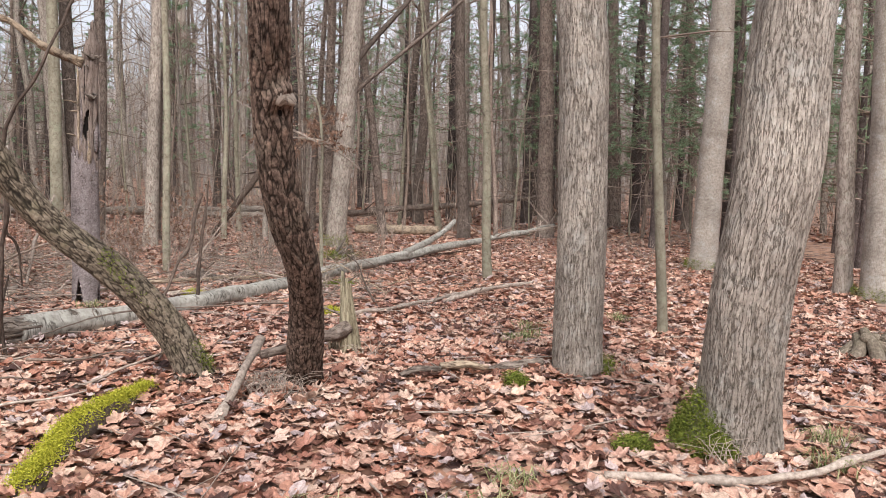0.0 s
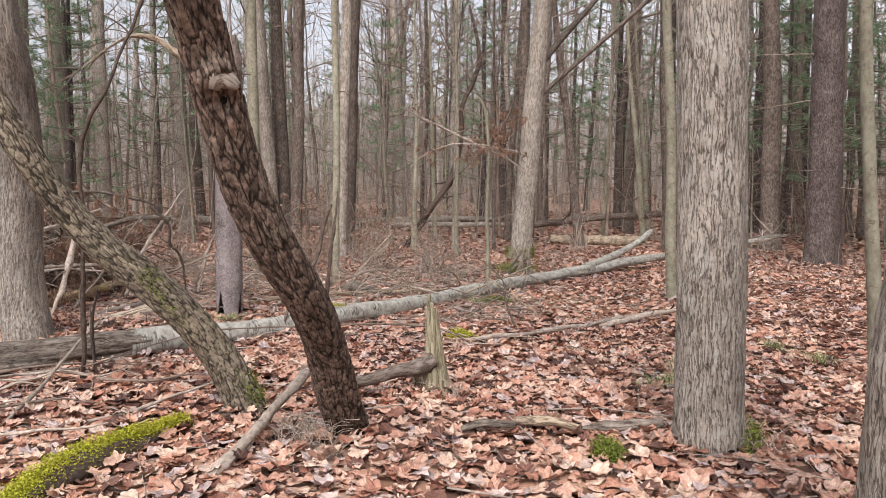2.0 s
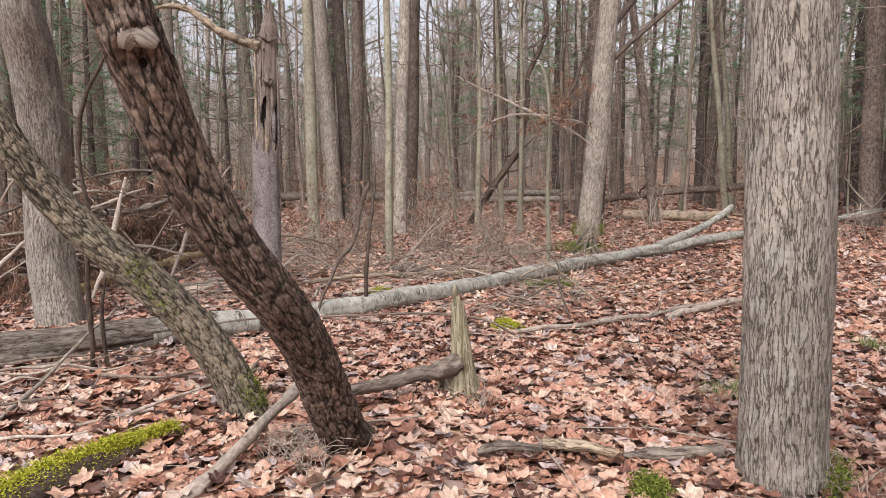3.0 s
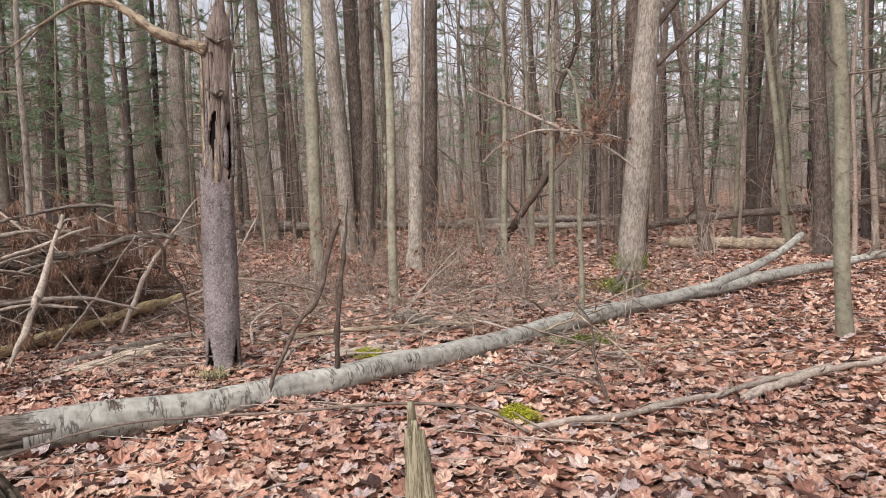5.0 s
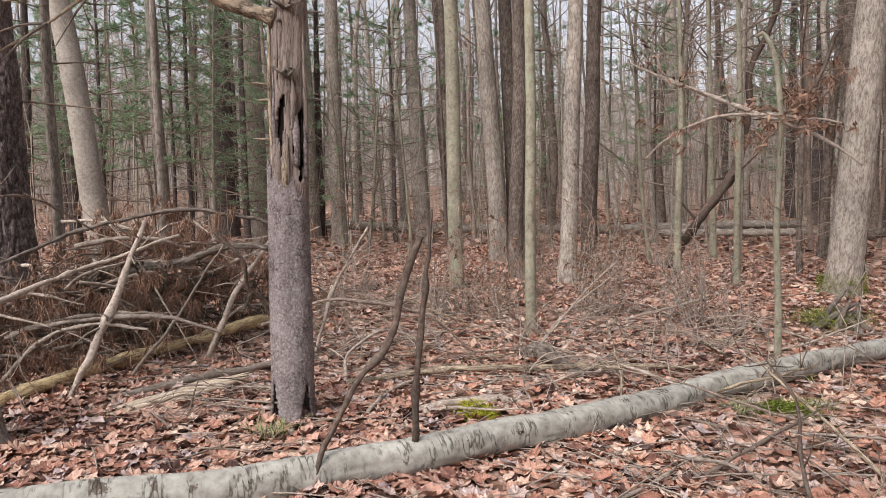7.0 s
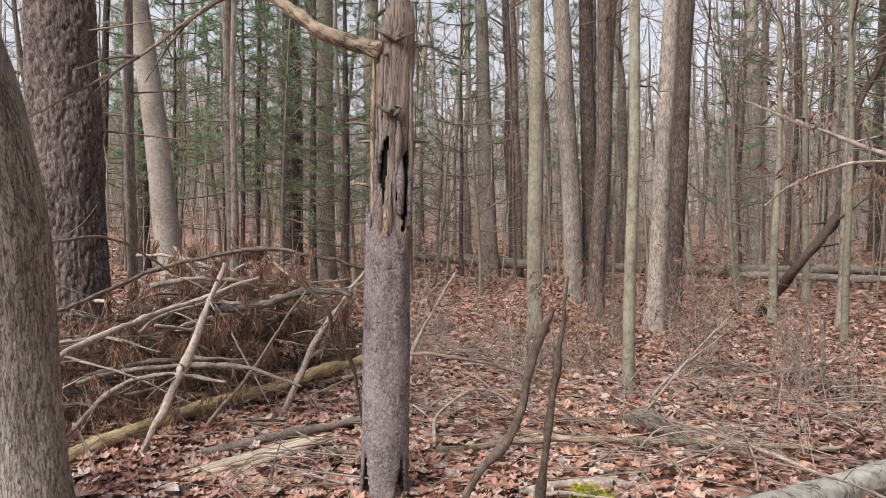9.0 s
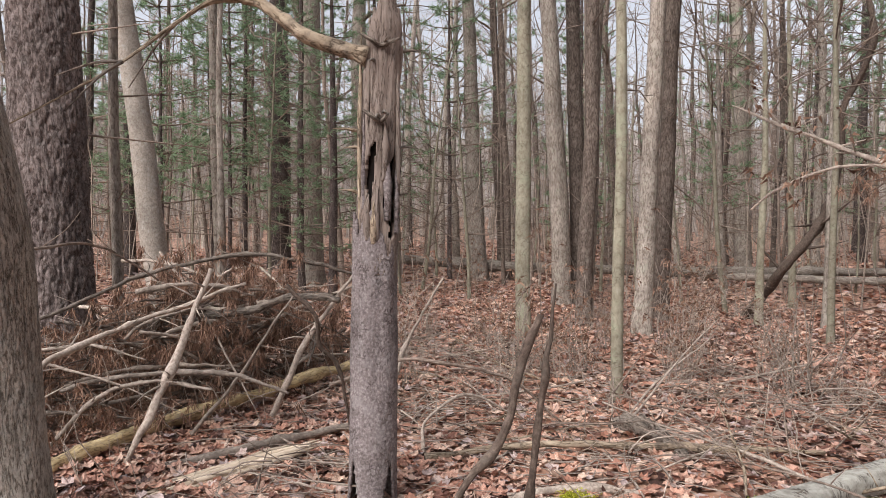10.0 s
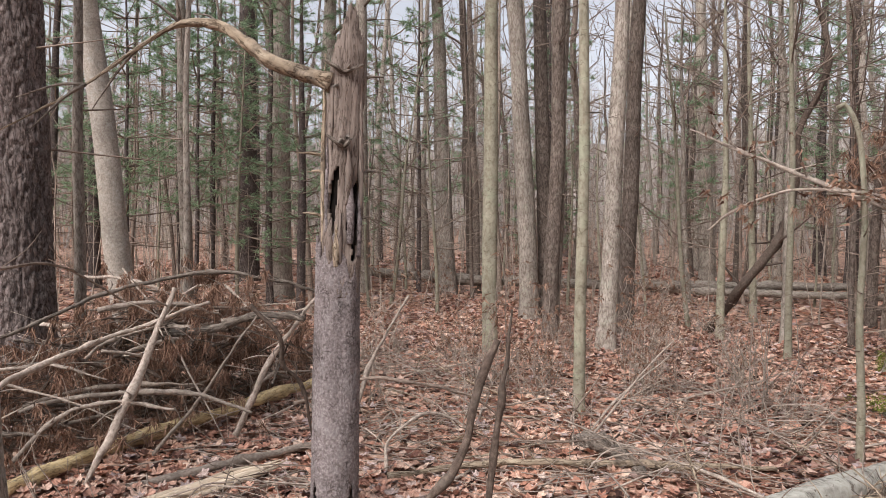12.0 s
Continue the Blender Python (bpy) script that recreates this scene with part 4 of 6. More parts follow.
stand("dark brown tree in the shade of pines", 2.8, 20.2, 0.44, (-0.03, 0.0), 51, BROWNBARK, dead=12)
stand("straight pale grey tree with dark branch scars", -16.2, 16.2, 0.6, (-0.006, -0.01), 52, GREYBARK, sides=28, fine=0.06, relief=smoothish(52, 0.012, 0.12, 0.25), dead=8)
stand("slim brown tree ringed with old whorl scars", -15.7, 13.35, 0.27, (-0.006, -0.01), 53, GREYBARK, sides=20, dead=12)
stand("slim dark tree with forked upper stem", -14.0, 21.4, 0.2, (-0.02, -0.02), 54, BROWNBARK, dead=10)
stand("grey tree with a leaning upper stem", -9.8, 27.5, 0.46, (-0.03, -0.015), 55, GREYBARK, dead=8)
stand("grey tree seen past the dark cherry", -6.3, 15.4, 0.26, (0.02, 0.01), 56, GREYBARK, dead=8)
stand("pale tree leaning over the brush, smooth-barked", -11.65, 10.36, 0.4, (-0.1, -0.1), 57, SMOOTHMAPLE, sides=36, fine=0.05, relief=smoothish(57, 0.008, 0.1, 0.25), dead=6)
make_pine("pine_tree", "huge old pine with deeply ridged purplish bark", -10.0, 8.3, 0.88, 22, 58, (-0.012, -0.012), first=0.33, reach=4.5, relief=furrowed(58, 0.03, 0.12, 0.3, 20, 7), sides=150, fine=0.024, dead=16, bark=OLDPINE)
make_pine("pine_tree", "large dark pine standing deeper in the wood", -21.4, 18.4, 0.7, 20, 59, first=0.15, reach=4.0)
stand("thin grey tree close beside the big pine", -10.6, 9.2, 0.14, (0.0, 0.0), 60, GREYBARK, 12, dead=8)
stand("thin straight pole of a tree", -10.4, 10.6, 0.09, (0, 0), 61, GREYBARK, 11, dead=8)
stand("pale tree beyond the big pine", -14.6, 10.0, 0.26, (-0.04, -0.03), 62, SMOOTHMAPLE, 15, dead=12)
stand("grey tree hidden in part by the snag", -15.6, 18.4, 0.42, (-0.01, 0), 63, GREYBARK, dead=8)
stand("short bare sapling by the far log", -5.4, 17.6, 0.12, (0.0, 0.0), 64, YOUNG, 7, dead=6)
stand("thin sapling with low twigs", -4.0, 16.6, 0.09, (0.0, 0.0), 65, YOUNG, 8, dead=8)
stand("grey-brown tree behind the log's broken fork", 0.52, 19.5, 0.31, (-0.04, 0.0), 70, BROWNBARK, dead=10)
stand("thin leaning sapling behind the fallen tree", -0.2, 21.4, 0.15, (-0.09, 0.0), 71, YOUNG, 9, dead=6)
stand("thin sapling behind the bare tan log", -1.46, 22.6, 0.11, (0.035, 0.0), 72, YOUNG, 7, dead=6)
stand("thin sapling among brown brush", -8.1, 22.4, 0.13, (-0.03, -0.015), 73, GREYBARK, 8, dead=8)
stand("thin rusty-brown sapling near the oak", -3.6, 18.4, 0.08, (-0.02, 0.0), 74, BROWNBARK, 6, dead=8)
stand("short pale sapling before the far log", -5.85, 20.4, 0.13, (-0.02, 0.0), 75, YOUNG, 8, dead=5)
stand("thin grey sapling with many twigs", -4.5, 18.0, 0.12, (0.0, 0.0), 76, GREYBARK, 9, dead=14)
stand("leaning thin pale sapling deep in the wood", -0.2, 24.0, 0.15, (-0.1, 0.0), 77, YOUNG, 9, dead=6)
stand("straight grey tree deep in the wood", 0.75, 26.5, 0.36, (-0.025, 0.0), 78, GREYBARK, dead=12)
stand("grey tree leaning a little deep in the wood", 2.1, 24.1, 0.34, (-0.05, 0.0), 79, GREYBARK, dead=12)
stand("pale leaning tree deep in the wood", -1.4, 33.0, 0.42, (-0.1, 0.0), 80, SMOOTHMAPLE, dead=8)
stand("dark stout tree deep in the wood", 4.0, 33.0, 0.6, (-0.02, 0.0), 81, BROWNBARK, dead=14)
stand("stout grey tree under pines", -18.9, 19.9, 0.62, (-0.003, 0.0), 82, GREYBARK, dead=12)
stand("stout brown-grey tree under pines", -18.4, 17.6, 0.62, (0.0, 0.0), 83, GREYBARK, dead=14)
stand("dark many-branched tree full of dead twigs", -3.3, 19.6, 0.26, (0.02, 0.0), 66, BROWNBARK, dead=60, dead_from=0.8)

stand("dark dead tree hung with broken twigs", -2.75, 18.4, 0.2, (0.03, 0.0), 84, BROWNBARK, 12, dead=70, dead_from=0.6)
stand("leaning dead tree full of dark twigs", -1.7, 19.8, 0.22, (-0.12, 0.0), 85, BROWNBARK, 13, dead=70, dead_from=0.6)
stand("thin dark tree with many dead side twigs", -3.9, 21.0, 0.18, (0.05, 0.0), 86, BROWNBARK, 12, dead=60, dead_from=0.6)


# bent sapling and its hooked tip
def make_bent():
    x, y = -2.08, 12.25
    z = float(height(x, y))
    b = thing("bent_sapling", "thin pale sapling broken over into a hook", "sapling", (x, y, z))
    bm = Build()
    p = [(0, 0, -0.1), (0.0, 0.02, 0.5), (-0.02, 0.0, 1.2), (0.0, 0.02, 2.0), (-0.03, 0, 2.6), (-0.08, -0.02, 2.85), (-0.15, -0.05, 2.98), (-0.2, -0.07, 2.95)]
    sweep(bm, curve(p, 50), np.linspace(0.036, 0.02, 50), 12, lambda A, L, R: 0.12 * R * (vnoise(np.cos(A) * 2, np.sin(A) * 2, L * 6, 1) - 0.5), 3)
    part("stem", bm, YOUNG, b)
    bm = Build()
    for q in range(14):
        zz = 0.6 + q * 0.16
        a = q * 2.2
        d = np.array([math.cos(a), math.sin(a), 0.2])
        sweep(bm, curve([np.array([0, 0, zz]), np.array([0, 0, zz]) + d * 0.2, np.array([0, 0, zz + 0.06]) + d * 0.5], 5), np.linspace(0.006, 0.002, 5), 4, None, q)
    tagged(part("twig_work", bm, TWIG, b), kind="stuff")


make_bent()


# ---- the fallen trunk ----
def make_log():
    pts = [(-4.75, 4.75, 0.2), (-4.25, 5.45, 0.2), (-3.85, 6.1, 0.2), (-3.4, 6.95, 0.19), (-3.0, 7.8, 0.18), (-2.6, 8.75, 0.18), (-2.15, 10.25, 0.18), (-1.55, 12.2, 0.2),
           (-0.7, 14.1, 0.25), (0.3, 15.6, 0.36), (1.6, 17.4, 0.5), (2.9, 19.2, 0.65)]
    at = (-3.0, 7.8, float(height(-3.0, 7.8)))
    t = thing("fallen_tree", "long fallen trunk in pale grey bark with dark cracks", "log", at)
    bm = Build()
    n = 460
    c = curve(pts, n)
    cut = int(0.115 * n)
    end = Build()
    sweep(end, c[:cut + 9], np.interp(np.linspace(0, 1, cut + 9), [0, 0.8, 0.93, 1], [0.145, 0.142, 0.138, 0.1]), 60, lambda A, L, R: 0.05 * (vnoise(np.cos(A) * 3.2, np.sin(A) * 3.2, L * 1.3, 74) - 0.55) - 0.02 * step(0.8, 0.97, 1 - np.abs(2 * vnoise(np.cos(A) * 5, np.sin(A) * 5, L * 2, 75) - 1)), 9)
    part("rotten_end", end, WEATHERED, t, "grey split and rotting end without bark", origin=at)
    c = c[cut:]
    n = len(c)
    s = np.linspace(0.115, 1, n)

    def relief(A, L, R):
        x, y = np.cos(A) * R * 16, np.sin(A) * R * 16
        n1 = vnoise(x, y, L * 7, 71)
        crack = step(0.86, 0.99, 1 - np.abs(2 * n1 - 1))
        return -0.008 * crack + 0.03 * (vnoise(np.cos(A), np.sin(A), L * 2.2, 73) - 0.5) + 0.006 * (vnoise(np.cos(A) * 4, np.sin(A) * 4, L * 12, 72) - 0.5)
    c[:, 0] += 0.05 * (vnoise(s * 16, 0 * s, 0 * s, 76) - 0.5)
    c[:, 2] += 0.035 * (vnoise(s * 22, 0 * s, 0 * s, 77) - 0.5)
    sweep(bm, c, np.interp(s, [0, 0.15, 0.35, 0.6, 0.8, 1], [0.135, 0.12, 0.1, 0.088, 0.07, 0.045]), 44, relief, 6)
    part("trunk", bm, LOGBARK, t, origin=at)
    bm = Build()
    fork = curve([(-0.75, 14.0, 0.3), (-0.35, 14.9, 0.46), (0.0, 15.6, 0.66), (0.22, 16.0, 0.86)], 24)
    sweep(bm, fork, np.linspace(0.072, 0.05, 24), 16, lambda A, L, R: 0.01 * (vnoise(np.cos(A) * 2, np.sin(A) * 2, L * 6, 4) - 0.5), 8)
    part("fork", bm, LOGBARK, t, "broken fork, reddish wood at its tip", origin=at)
    rng = np.random.default_rng(77)
    for q in range(14):
        i = int(rng.uniform(0.3, 0.62) * n) if q < 5 else int(rng.uniform(0.75, 0.99) * n)
        p = c[i]
        d = np.array([rng.uniform(-0.5, 1), rng.uniform(-0.6, 0.6), rng.uniform(0.1, 0.5)])
        ln = rng.uniform(0.15, 0.4) if q < 5 else rng.uniform(0.6, 1.8)
        bm = Build()
        sweep(bm, curve([p, p + d * ln * 0.5, p + d * ln + rng.uniform(-0.1, 0.1, 3)], 8), np.linspace(0.022, 0.008, 8), 7, None, q)
        if q >= 5:
            for w in range(3):
                a = p + d * ln * rng.uniform(0.3, 0.9)
                e = a + rng.uniform(-0.35, 0.35, 3)
                sweep(bm, np.array([a, (a + e) / 2 + 0.03, e]), [0.009, 0.006, 0.003], 4, None, w)
        part("branch_stub" if q < 5 else "branch", bm, GREYTWIG, t, origin=at)
    return t


make_log()


def fallen(name, label, category, pts, radii, mat, seed=1, sides=12, rough=0.25, n=40, twigs=0, twig_len=0.3, group="", stem="stem", leaves=0, spray=(0.09, 0.03, 0.8)):
    """A stick, branch or small log lying or leaning along a few points, with side twigs."""
    bm = Build()
    n = int(n * 1.6)
    c = curve(pts, n)
    s = np.linspace(0, np.linalg.norm(np.diff(c, axis=0), axis=1).sum(), n)
    mean = min(float(np.mean(radii)), 0.016)
    for k in range(3):
        c[:, k] += mean * (1.5 * (vnoise(s * 3.1, 0 * s, 0 * s + k * 7, seed) - 0.5) + 0.8 * (vnoise(s * 9, 0 * s, 0 * s + k * 7, seed + 3) - 0.5))
    r = np.interp(np.linspace(0, 1, n), np.linspace(0, 1, len(radii)), radii)
    r = r * (0.88 + 0.5 * np.clip(vnoise(s * 7, 0 * s + 3, 0 * s, seed + 5) - 0.55, 0, 1) * 2)
    sweep(bm, c, r, sides, lambda A, L, R: R * (rough * 1.3 * (vnoise(np.cos(A) * 1.6, np.sin(A) * 1.6, L * 9, seed) - 0.5) + 0.22 * (vnoise(np.cos(A) * 3, np.sin(A) * 3, L * 40, seed + 1) - 0.5)), seed)
    at = tuple(c[int(np.argmin(c[:, 2]))])
    if not twigs:
        return lone(name, bm, mat, at, label, category, group)
    t = thing(name, label, category, at, group)
    part(stem, bm, mat, t, origin=at)
    rng = np.random.default_rng(seed)
    ends = []
    for q in range(twigs):
        i = int(rng.uniform(0.2, 0.98) * (n - 1))
        d = rng.uniform(-1, 1, 3) * (1, 1, 0.6) + (0, 0, 0.15)
        ln = twig_len * rng.uniform(0.4, 1.2)
        e = c[i] + d * ln
        tw = Build()
        sweep(tw, curve([c[i], c[i] + d * ln * 0.5 + rng.uniform(-0.03, 0.03, 3), e], 5), np.linspace(max(0.004, r[i] * 0.4), 0.002, 5), 4, None, q)
        part("twig", tw, mat, t, origin=at)
        ends += [e, c[i] + d * ln * 0.6]
    if leaves:
        lf = Build()
        tufts(lf, ends, rng, leaves, *spray)
        tagged(part("dead_leaves", lf, DEAD, t, "curled brown dead leaves", smooth=False, origin=at), kind="stuff")
    return t


# near the cherry tree
fallen("dead_stick", "pale barked dead stick propped against the cherry tree", "branch", [(-1.3, 4.0, 0.08), (-1.26, 4.3, 0.15), (-1.266, 4.6, 0.265), (-1.268, 4.8, 0.35), (-1.25, 5.06, 0.46)], [0.026, 0.03, 0.032, 0.036], GREYTWIG, 81, 14, 0.3, twigs=3, twig_len=0.12)
fallen("dead_log", "short grey rotting log lying behind the cherry tree", "log", [(-1.3, 5.35, 0.27), (-1.1, 5.6, 0.3), (-0.85, 5.85, 0.33), (-0.75, 5.97, 0.36)], [0.034, 0.044, 0.048, 0.052], BROWNBARK, 82, 16, 0.3)
fallen("broken_stick", "broken pale stick lying in pieces on the leaves", "branch", [(-0.25, 5.05, 0.23), (-0.12, 5.1, 0.26), (0.03, 5.16, 0.25)], [0.022, 0.026, 0.022], WEATHERED, 83, 14, 0.35)
fallen("broken_stick", "broken tan stick lying in pieces on the leaves", "branch", [(0.02, 5.18, 0.25), (0.2, 5.21, 0.26), (0.36, 5.24, 0.24)], [0.022, 0.028, 0.022], PALEWOOD, 84, 14, 0.3)
fallen("broken_stick", "grey stick end half under the leaves", "branch", [(0.38, 5.28, 0.23), (0.6, 5.38, 0.24), (0.8, 5.5, 0.24)], [0.022, 0.026, 0.03], WEATHERED, 85, 14, 0.35)


def make_stump():
    x, y = -0.73, 6.02
    z = float(height(x, y))
    t = thing("broken_stump", "pale splintered post of a broken stump", "stump", (x, y, z))
    rng = np.random.default_rng(88)
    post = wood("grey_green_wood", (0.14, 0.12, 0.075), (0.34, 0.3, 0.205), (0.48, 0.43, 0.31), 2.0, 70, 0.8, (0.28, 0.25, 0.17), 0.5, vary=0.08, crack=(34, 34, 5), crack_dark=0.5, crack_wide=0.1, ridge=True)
    for q in range(9):
        bm = Build()
        a = q * 0.7
        r = 0.058 if q else 0.0
        b = np.array([math.cos(a) * r, math.sin(a) * r * 0.7, -0.06])
        top = np.array([math.cos(a) * r * 0.6 - 0.05, math.sin(a) * r * 0.5, (0.36 + 0.22 * rng.random()) if a < 2.6 else rng.uniform(0.54, 0.7)])
        sweep(bm, curve([b * 1.5, (b + top) / 2 + rng.uniform(-0.01, 0.01, 3), top], 26), np.linspace(0.056, 0.012, 26), 14,
              lambda A, L, R: 0.012 * (vnoise(np.cos(A) * 2.5 + q, np.sin(A) * 2.5, L * 3, 8) - 0.5), q)
        part("post" if q == 0 else "splinter", bm, post, t)
    for q in range(10):
        bm = Build()
        b = np.array([-0.17 + 0.02 * q, -0.03 + 0.03 * math.sin(q), -0.05])
        sweep(bm, np.array([b, b + (0, 0, 0.12), b + (rng.uniform(-0.02, 0.02), 0, rng.uniform(0.16, 0.27))]), [0.02, 0.016, 0.004], 6, None, q)
        part("splinter", bm, PALEWOOD, t, "tan rotten splinter")


make_stump()


def make_mossy_branch():
    pts = [(-1.9, 3.3, 0.1), (-1.95, 3.62, 0.11), (-1.99, 3.95, 0.16), (-1.96, 4.35, 0.18), (-1.93, 4.8, 0.17)]
    at = pts[2]
    t = thing("mossy_branch", "rotten dark branch covered in bright yellow-green moss", "branch", (at[0], at[1], float(height(at[0], at[1]))))
    o = np.array(t.location)
    c = curve(pts, 60)
    bm = Build()
    sweep(bm, c + (0.022, -0.005, -0.03), np.interp(np.linspace(0, 1, 60), [0, 0.5, 1], [0.055, 0.072, 0.024]), 18, lambda A, L, R: 0.03 * (vnoise(np.cos(A) * 2, np.sin(A) * 2, L * 6, 4) - 0.5), 4)
    part("wood", bm, DARKTWIG, t, origin=o)
    bm = Build()
    sweep(bm, c + (0, 0, -0.016), np.interp(np.linspace(0, 1, 60), [0, 0.5, 1], [0.05, 0.064, 0.02]), 18, lambda A, L, R: 0.02 * (vnoise(np.cos(A) * 2, np.sin(A) * 2, L * 9, 5) - 0.5), 4)
    part("moss_mat", bm, MOSS, t, "close mat of moss over the wood", origin=o)
    rng = np.random.default_rng(91)
    i = rng.integers(0, 60, 2600)
    a = rng.normal(1.57, 0.62, 2600)
    rr = np.interp(i / 59, [0, 0.5, 1], [0.05, 0.066, 0.022]) + 0.008 * vnoise(i * 0.3, a * 2, 0)
    p = c[i] + np.stack([np.cos(a) * rr, rng.uniform(-0.012, 0.012, 2600), np.sin(a) * rr - 0.02], -1)
    moss_on(t, p, 92, 9, 0.014, MOSS, label="bright yellow-green moss", origin=o)


make_mossy_branch()
fallen("ground_stick", "smooth bent grey stick lying on the leaves", "branch", [(0.85, 3.52, 0.15), (1.1, 3.49, 0.155), (1.5, 3.48, 0.15), (1.9, 3.58, 0.155), (2.3, 3.76, 0.19), (2.6, 3.92, 0.18)], [0.024, 0.022, 0.02, 0.016], GREYTWIG, 93, 12, 0.15)
fallen("thin_stick", "thin pale stick leaning on the fallen trunk", "branch", [(-3.0, 4.45, 0.09), (-3.2, 4.9, 0.2), (-3.42, 5.45, 0.38), (-3.6, 5.9, 0.5)], [0.014, 0.013, 0.008], GREYTWIG, 94, 8, 0.1)
fallen("thin_stick", "long thin grey stick across the leaves", "branch", [(-3.1, 4.2, 0.1), (-2.5, 4.75, 0.14), (-2.1, 5.2, 0.25), (-1.9, 5.5, 0.33)], [0.012, 0.012, 0.008], GREYTWIG, 95, 8, 0.1)
fallen("climbing_vine", "dark crooked bare vine stem rising beside the leaning tree", "vine", [(-3.42, 5.5, 0.05), (-3.3, 5.4, 0.5), (-3.2, 5.35, 1.2), (-3.17, 5.3, 1.75), (-3.1, 5.3, 2.0), (-2.92, 5.34, 2.3), (-2.75, 5.4, 2.7), (-2.5, 5.5, 3.4)], [0.022, 0.016, 0.013, 0.01], DARKTWIG, 96, 9, 0.3, 60, 5, 0.5)
fallen("thin_stick", "dark upright twig stub beside the fallen trunk", "branch", [(-3.36, 5.6, 0.05), (-3.38, 5.58, 0.5), (-3.3, 5.56, 0.8)], [0.02, 0.014, 0.006], DARKTWIG, 97, 8, 0.3, 20, 5, 0.2)

rng = np.random.default_rng(111)
for q in range(13):
    x, y = rng.uniform(-4.1, -2.0), rng.uniform(4.0, 5.9)
    d = np.array([1.0, rng.uniform(0.2, 0.9)]) if q % 3 else np.array([rng.uniform(-0.4, 0.4), 1.0])
    ln = rng.uniform(0.5, 1.3)
    p = [(x + d[0] * ln * k, y + d[1] * ln * k, float(height(x + d[0] * ln * k, y + d[1] * ln * k)) + 0.05 + 0.1 * rng.random()) for k in (-0.5, -0.1, 0.2, 0.5)]
    fallen("thin_stick", "thin dry stick lying over the leaves", "branch", p, [0.011, 0.01, 0.005], (GREYTWIG, TWIG)[q % 2], 160 + q, 7, 0.2, 24, 2, 0.15, "dry sticks beside the leaning tree")


def dry_stalks(x, y, seed, n, hh):
    rng = np.random.default_rng(seed)
    z = float(height(x, y))
    bm = Build()
    for q in range(n):
        b = np.array([rng.normal(0, 0.06), rng.normal(0, 0.05), 0.0])
        d = np.array([rng.normal(0, 0.5), rng.normal(0, 0.5), 1.0])
        ln = rng.uniform(*hh)
        sweep(bm, curve([b, b + d * ln * 0.6, b + d * ln * 0.9 + (rng.normal(0, 0.07), rng.normal(0, 0.07), -0.04)], 5), np.linspace(0.003, 0.0012, 5), 4, None, q, cap=False)
    t = thing("dry_stalks", "withered tuft of thin brown stalks at a tree's foot", "plant", (x, y, z), "dry stalks")
    tagged(part("stalk_work", bm, GREYTWIG, t), kind="stuff")


for q, (x, y) in enumerate([(-1.02, 4.72), (-1.12, 4.82), (-0.95, 4.66), (-1.2, 4.7), (1.55, 3.75), (1.3, 5.35), (-0.55, 5.75)]):
    dry_stalks(x, y, 180 + q, 26, (0.1, 0.26))

# between the stump and the fallen trunk
fallen("fallen_branch", "long thin dark branch sagging above the leaves", "branch", [(-3.3, 5.4, 0.25), (-2.86, 6.3, 0.38), (-2.2, 6.92, 0.36), (-1.78, 7.45, 0.32), (-1.35, 7.75, 0.25), (-1.03, 7.8, 0.13)], [0.005, 0.007, 0.009, 0.013], TWIG, 98, 10, 0.2, 60, 8, 0.25)
fallen("fallen_branch", "crooked grey-brown branch lying on the leaves", "branch", [(-1.1, 7.85, 0.12), (-0.85, 8.05, 0.15), (-0.62, 8.3, 0.15), (-0.2, 9.0, 0.13), (0.15, 9.6, 0.14), (0.6, 10.3, 0.15)], [0.022, 0.026, 0.026, 0.014], GREYTWIG, 99, 11, 0.25, 50, 6, 0.35)
fallen("fallen_branch", "pale fallen branch lying on the leaves", "branch", [(0.05, 9.15, 0.12), (0.5, 10.0, 0.14), (1.0, 10.7, 0.14), (1.4, 11.2, 0.13)], [0.035, 0.03, 0.02], GREYTWIG, 100, 11, 0.25, 40, 5, 0.3)
fallen("fallen_branch", "thin forked twig standing up from the leaves", "branch", [(-0.75, 8.6, 0.09), (-0.95, 8.9, 0.35), (-1.1, 9.3, 0.55), (-1.35, 9.6, 0.7)], [0.014, 0.01, 0.005], DARKTWIG, 101, 8, 0.2, 40, 8, 0.3)
fallen("upright_stick", "dark straight dead stick standing before the fallen trunk", "branch", [(-2.79, 8.2, 0.0), (-2.77, 8.2, 0.5), (-2.72, 8.22, 1.0), (-2.68, 8.24, 1.35), (-2.66, 8.25, 1.58)], [0.018, 0.02, 0.019, 0.016, 0.005], DARKTWIG, 102, 14, 0.07, 50)
fallen("upright_stick", "dark curved dead stick standing over the fallen trunk", "branch", [(-3.0, 7.6, 0.02), (-2.95, 7.72, 0.36), (-2.88, 7.88, 0.66), (-2.8, 8.05, 0.88), (-2.79, 8.17, 1.22), (-2.73, 8.24, 1.42)], [0.016, 0.018, 0.02, 0.017], DARKTWIG, 103, 14, 0.1, 50)
fallen("fallen_branch", "straight fallen branch with bark peeled to tan wood", "branch", [(-4.5, 9.15, 0.12), (-4.1, 9.8, 0.16), (-3.6, 10.35, 0.16), (-3.0, 10.9, 0.15), (-2.45, 11.35, 0.14)], [0.022, 0.028, 0.03, 0.018], PALEWOOD, 104, 12, 0.3, 50, 6, 0.3)
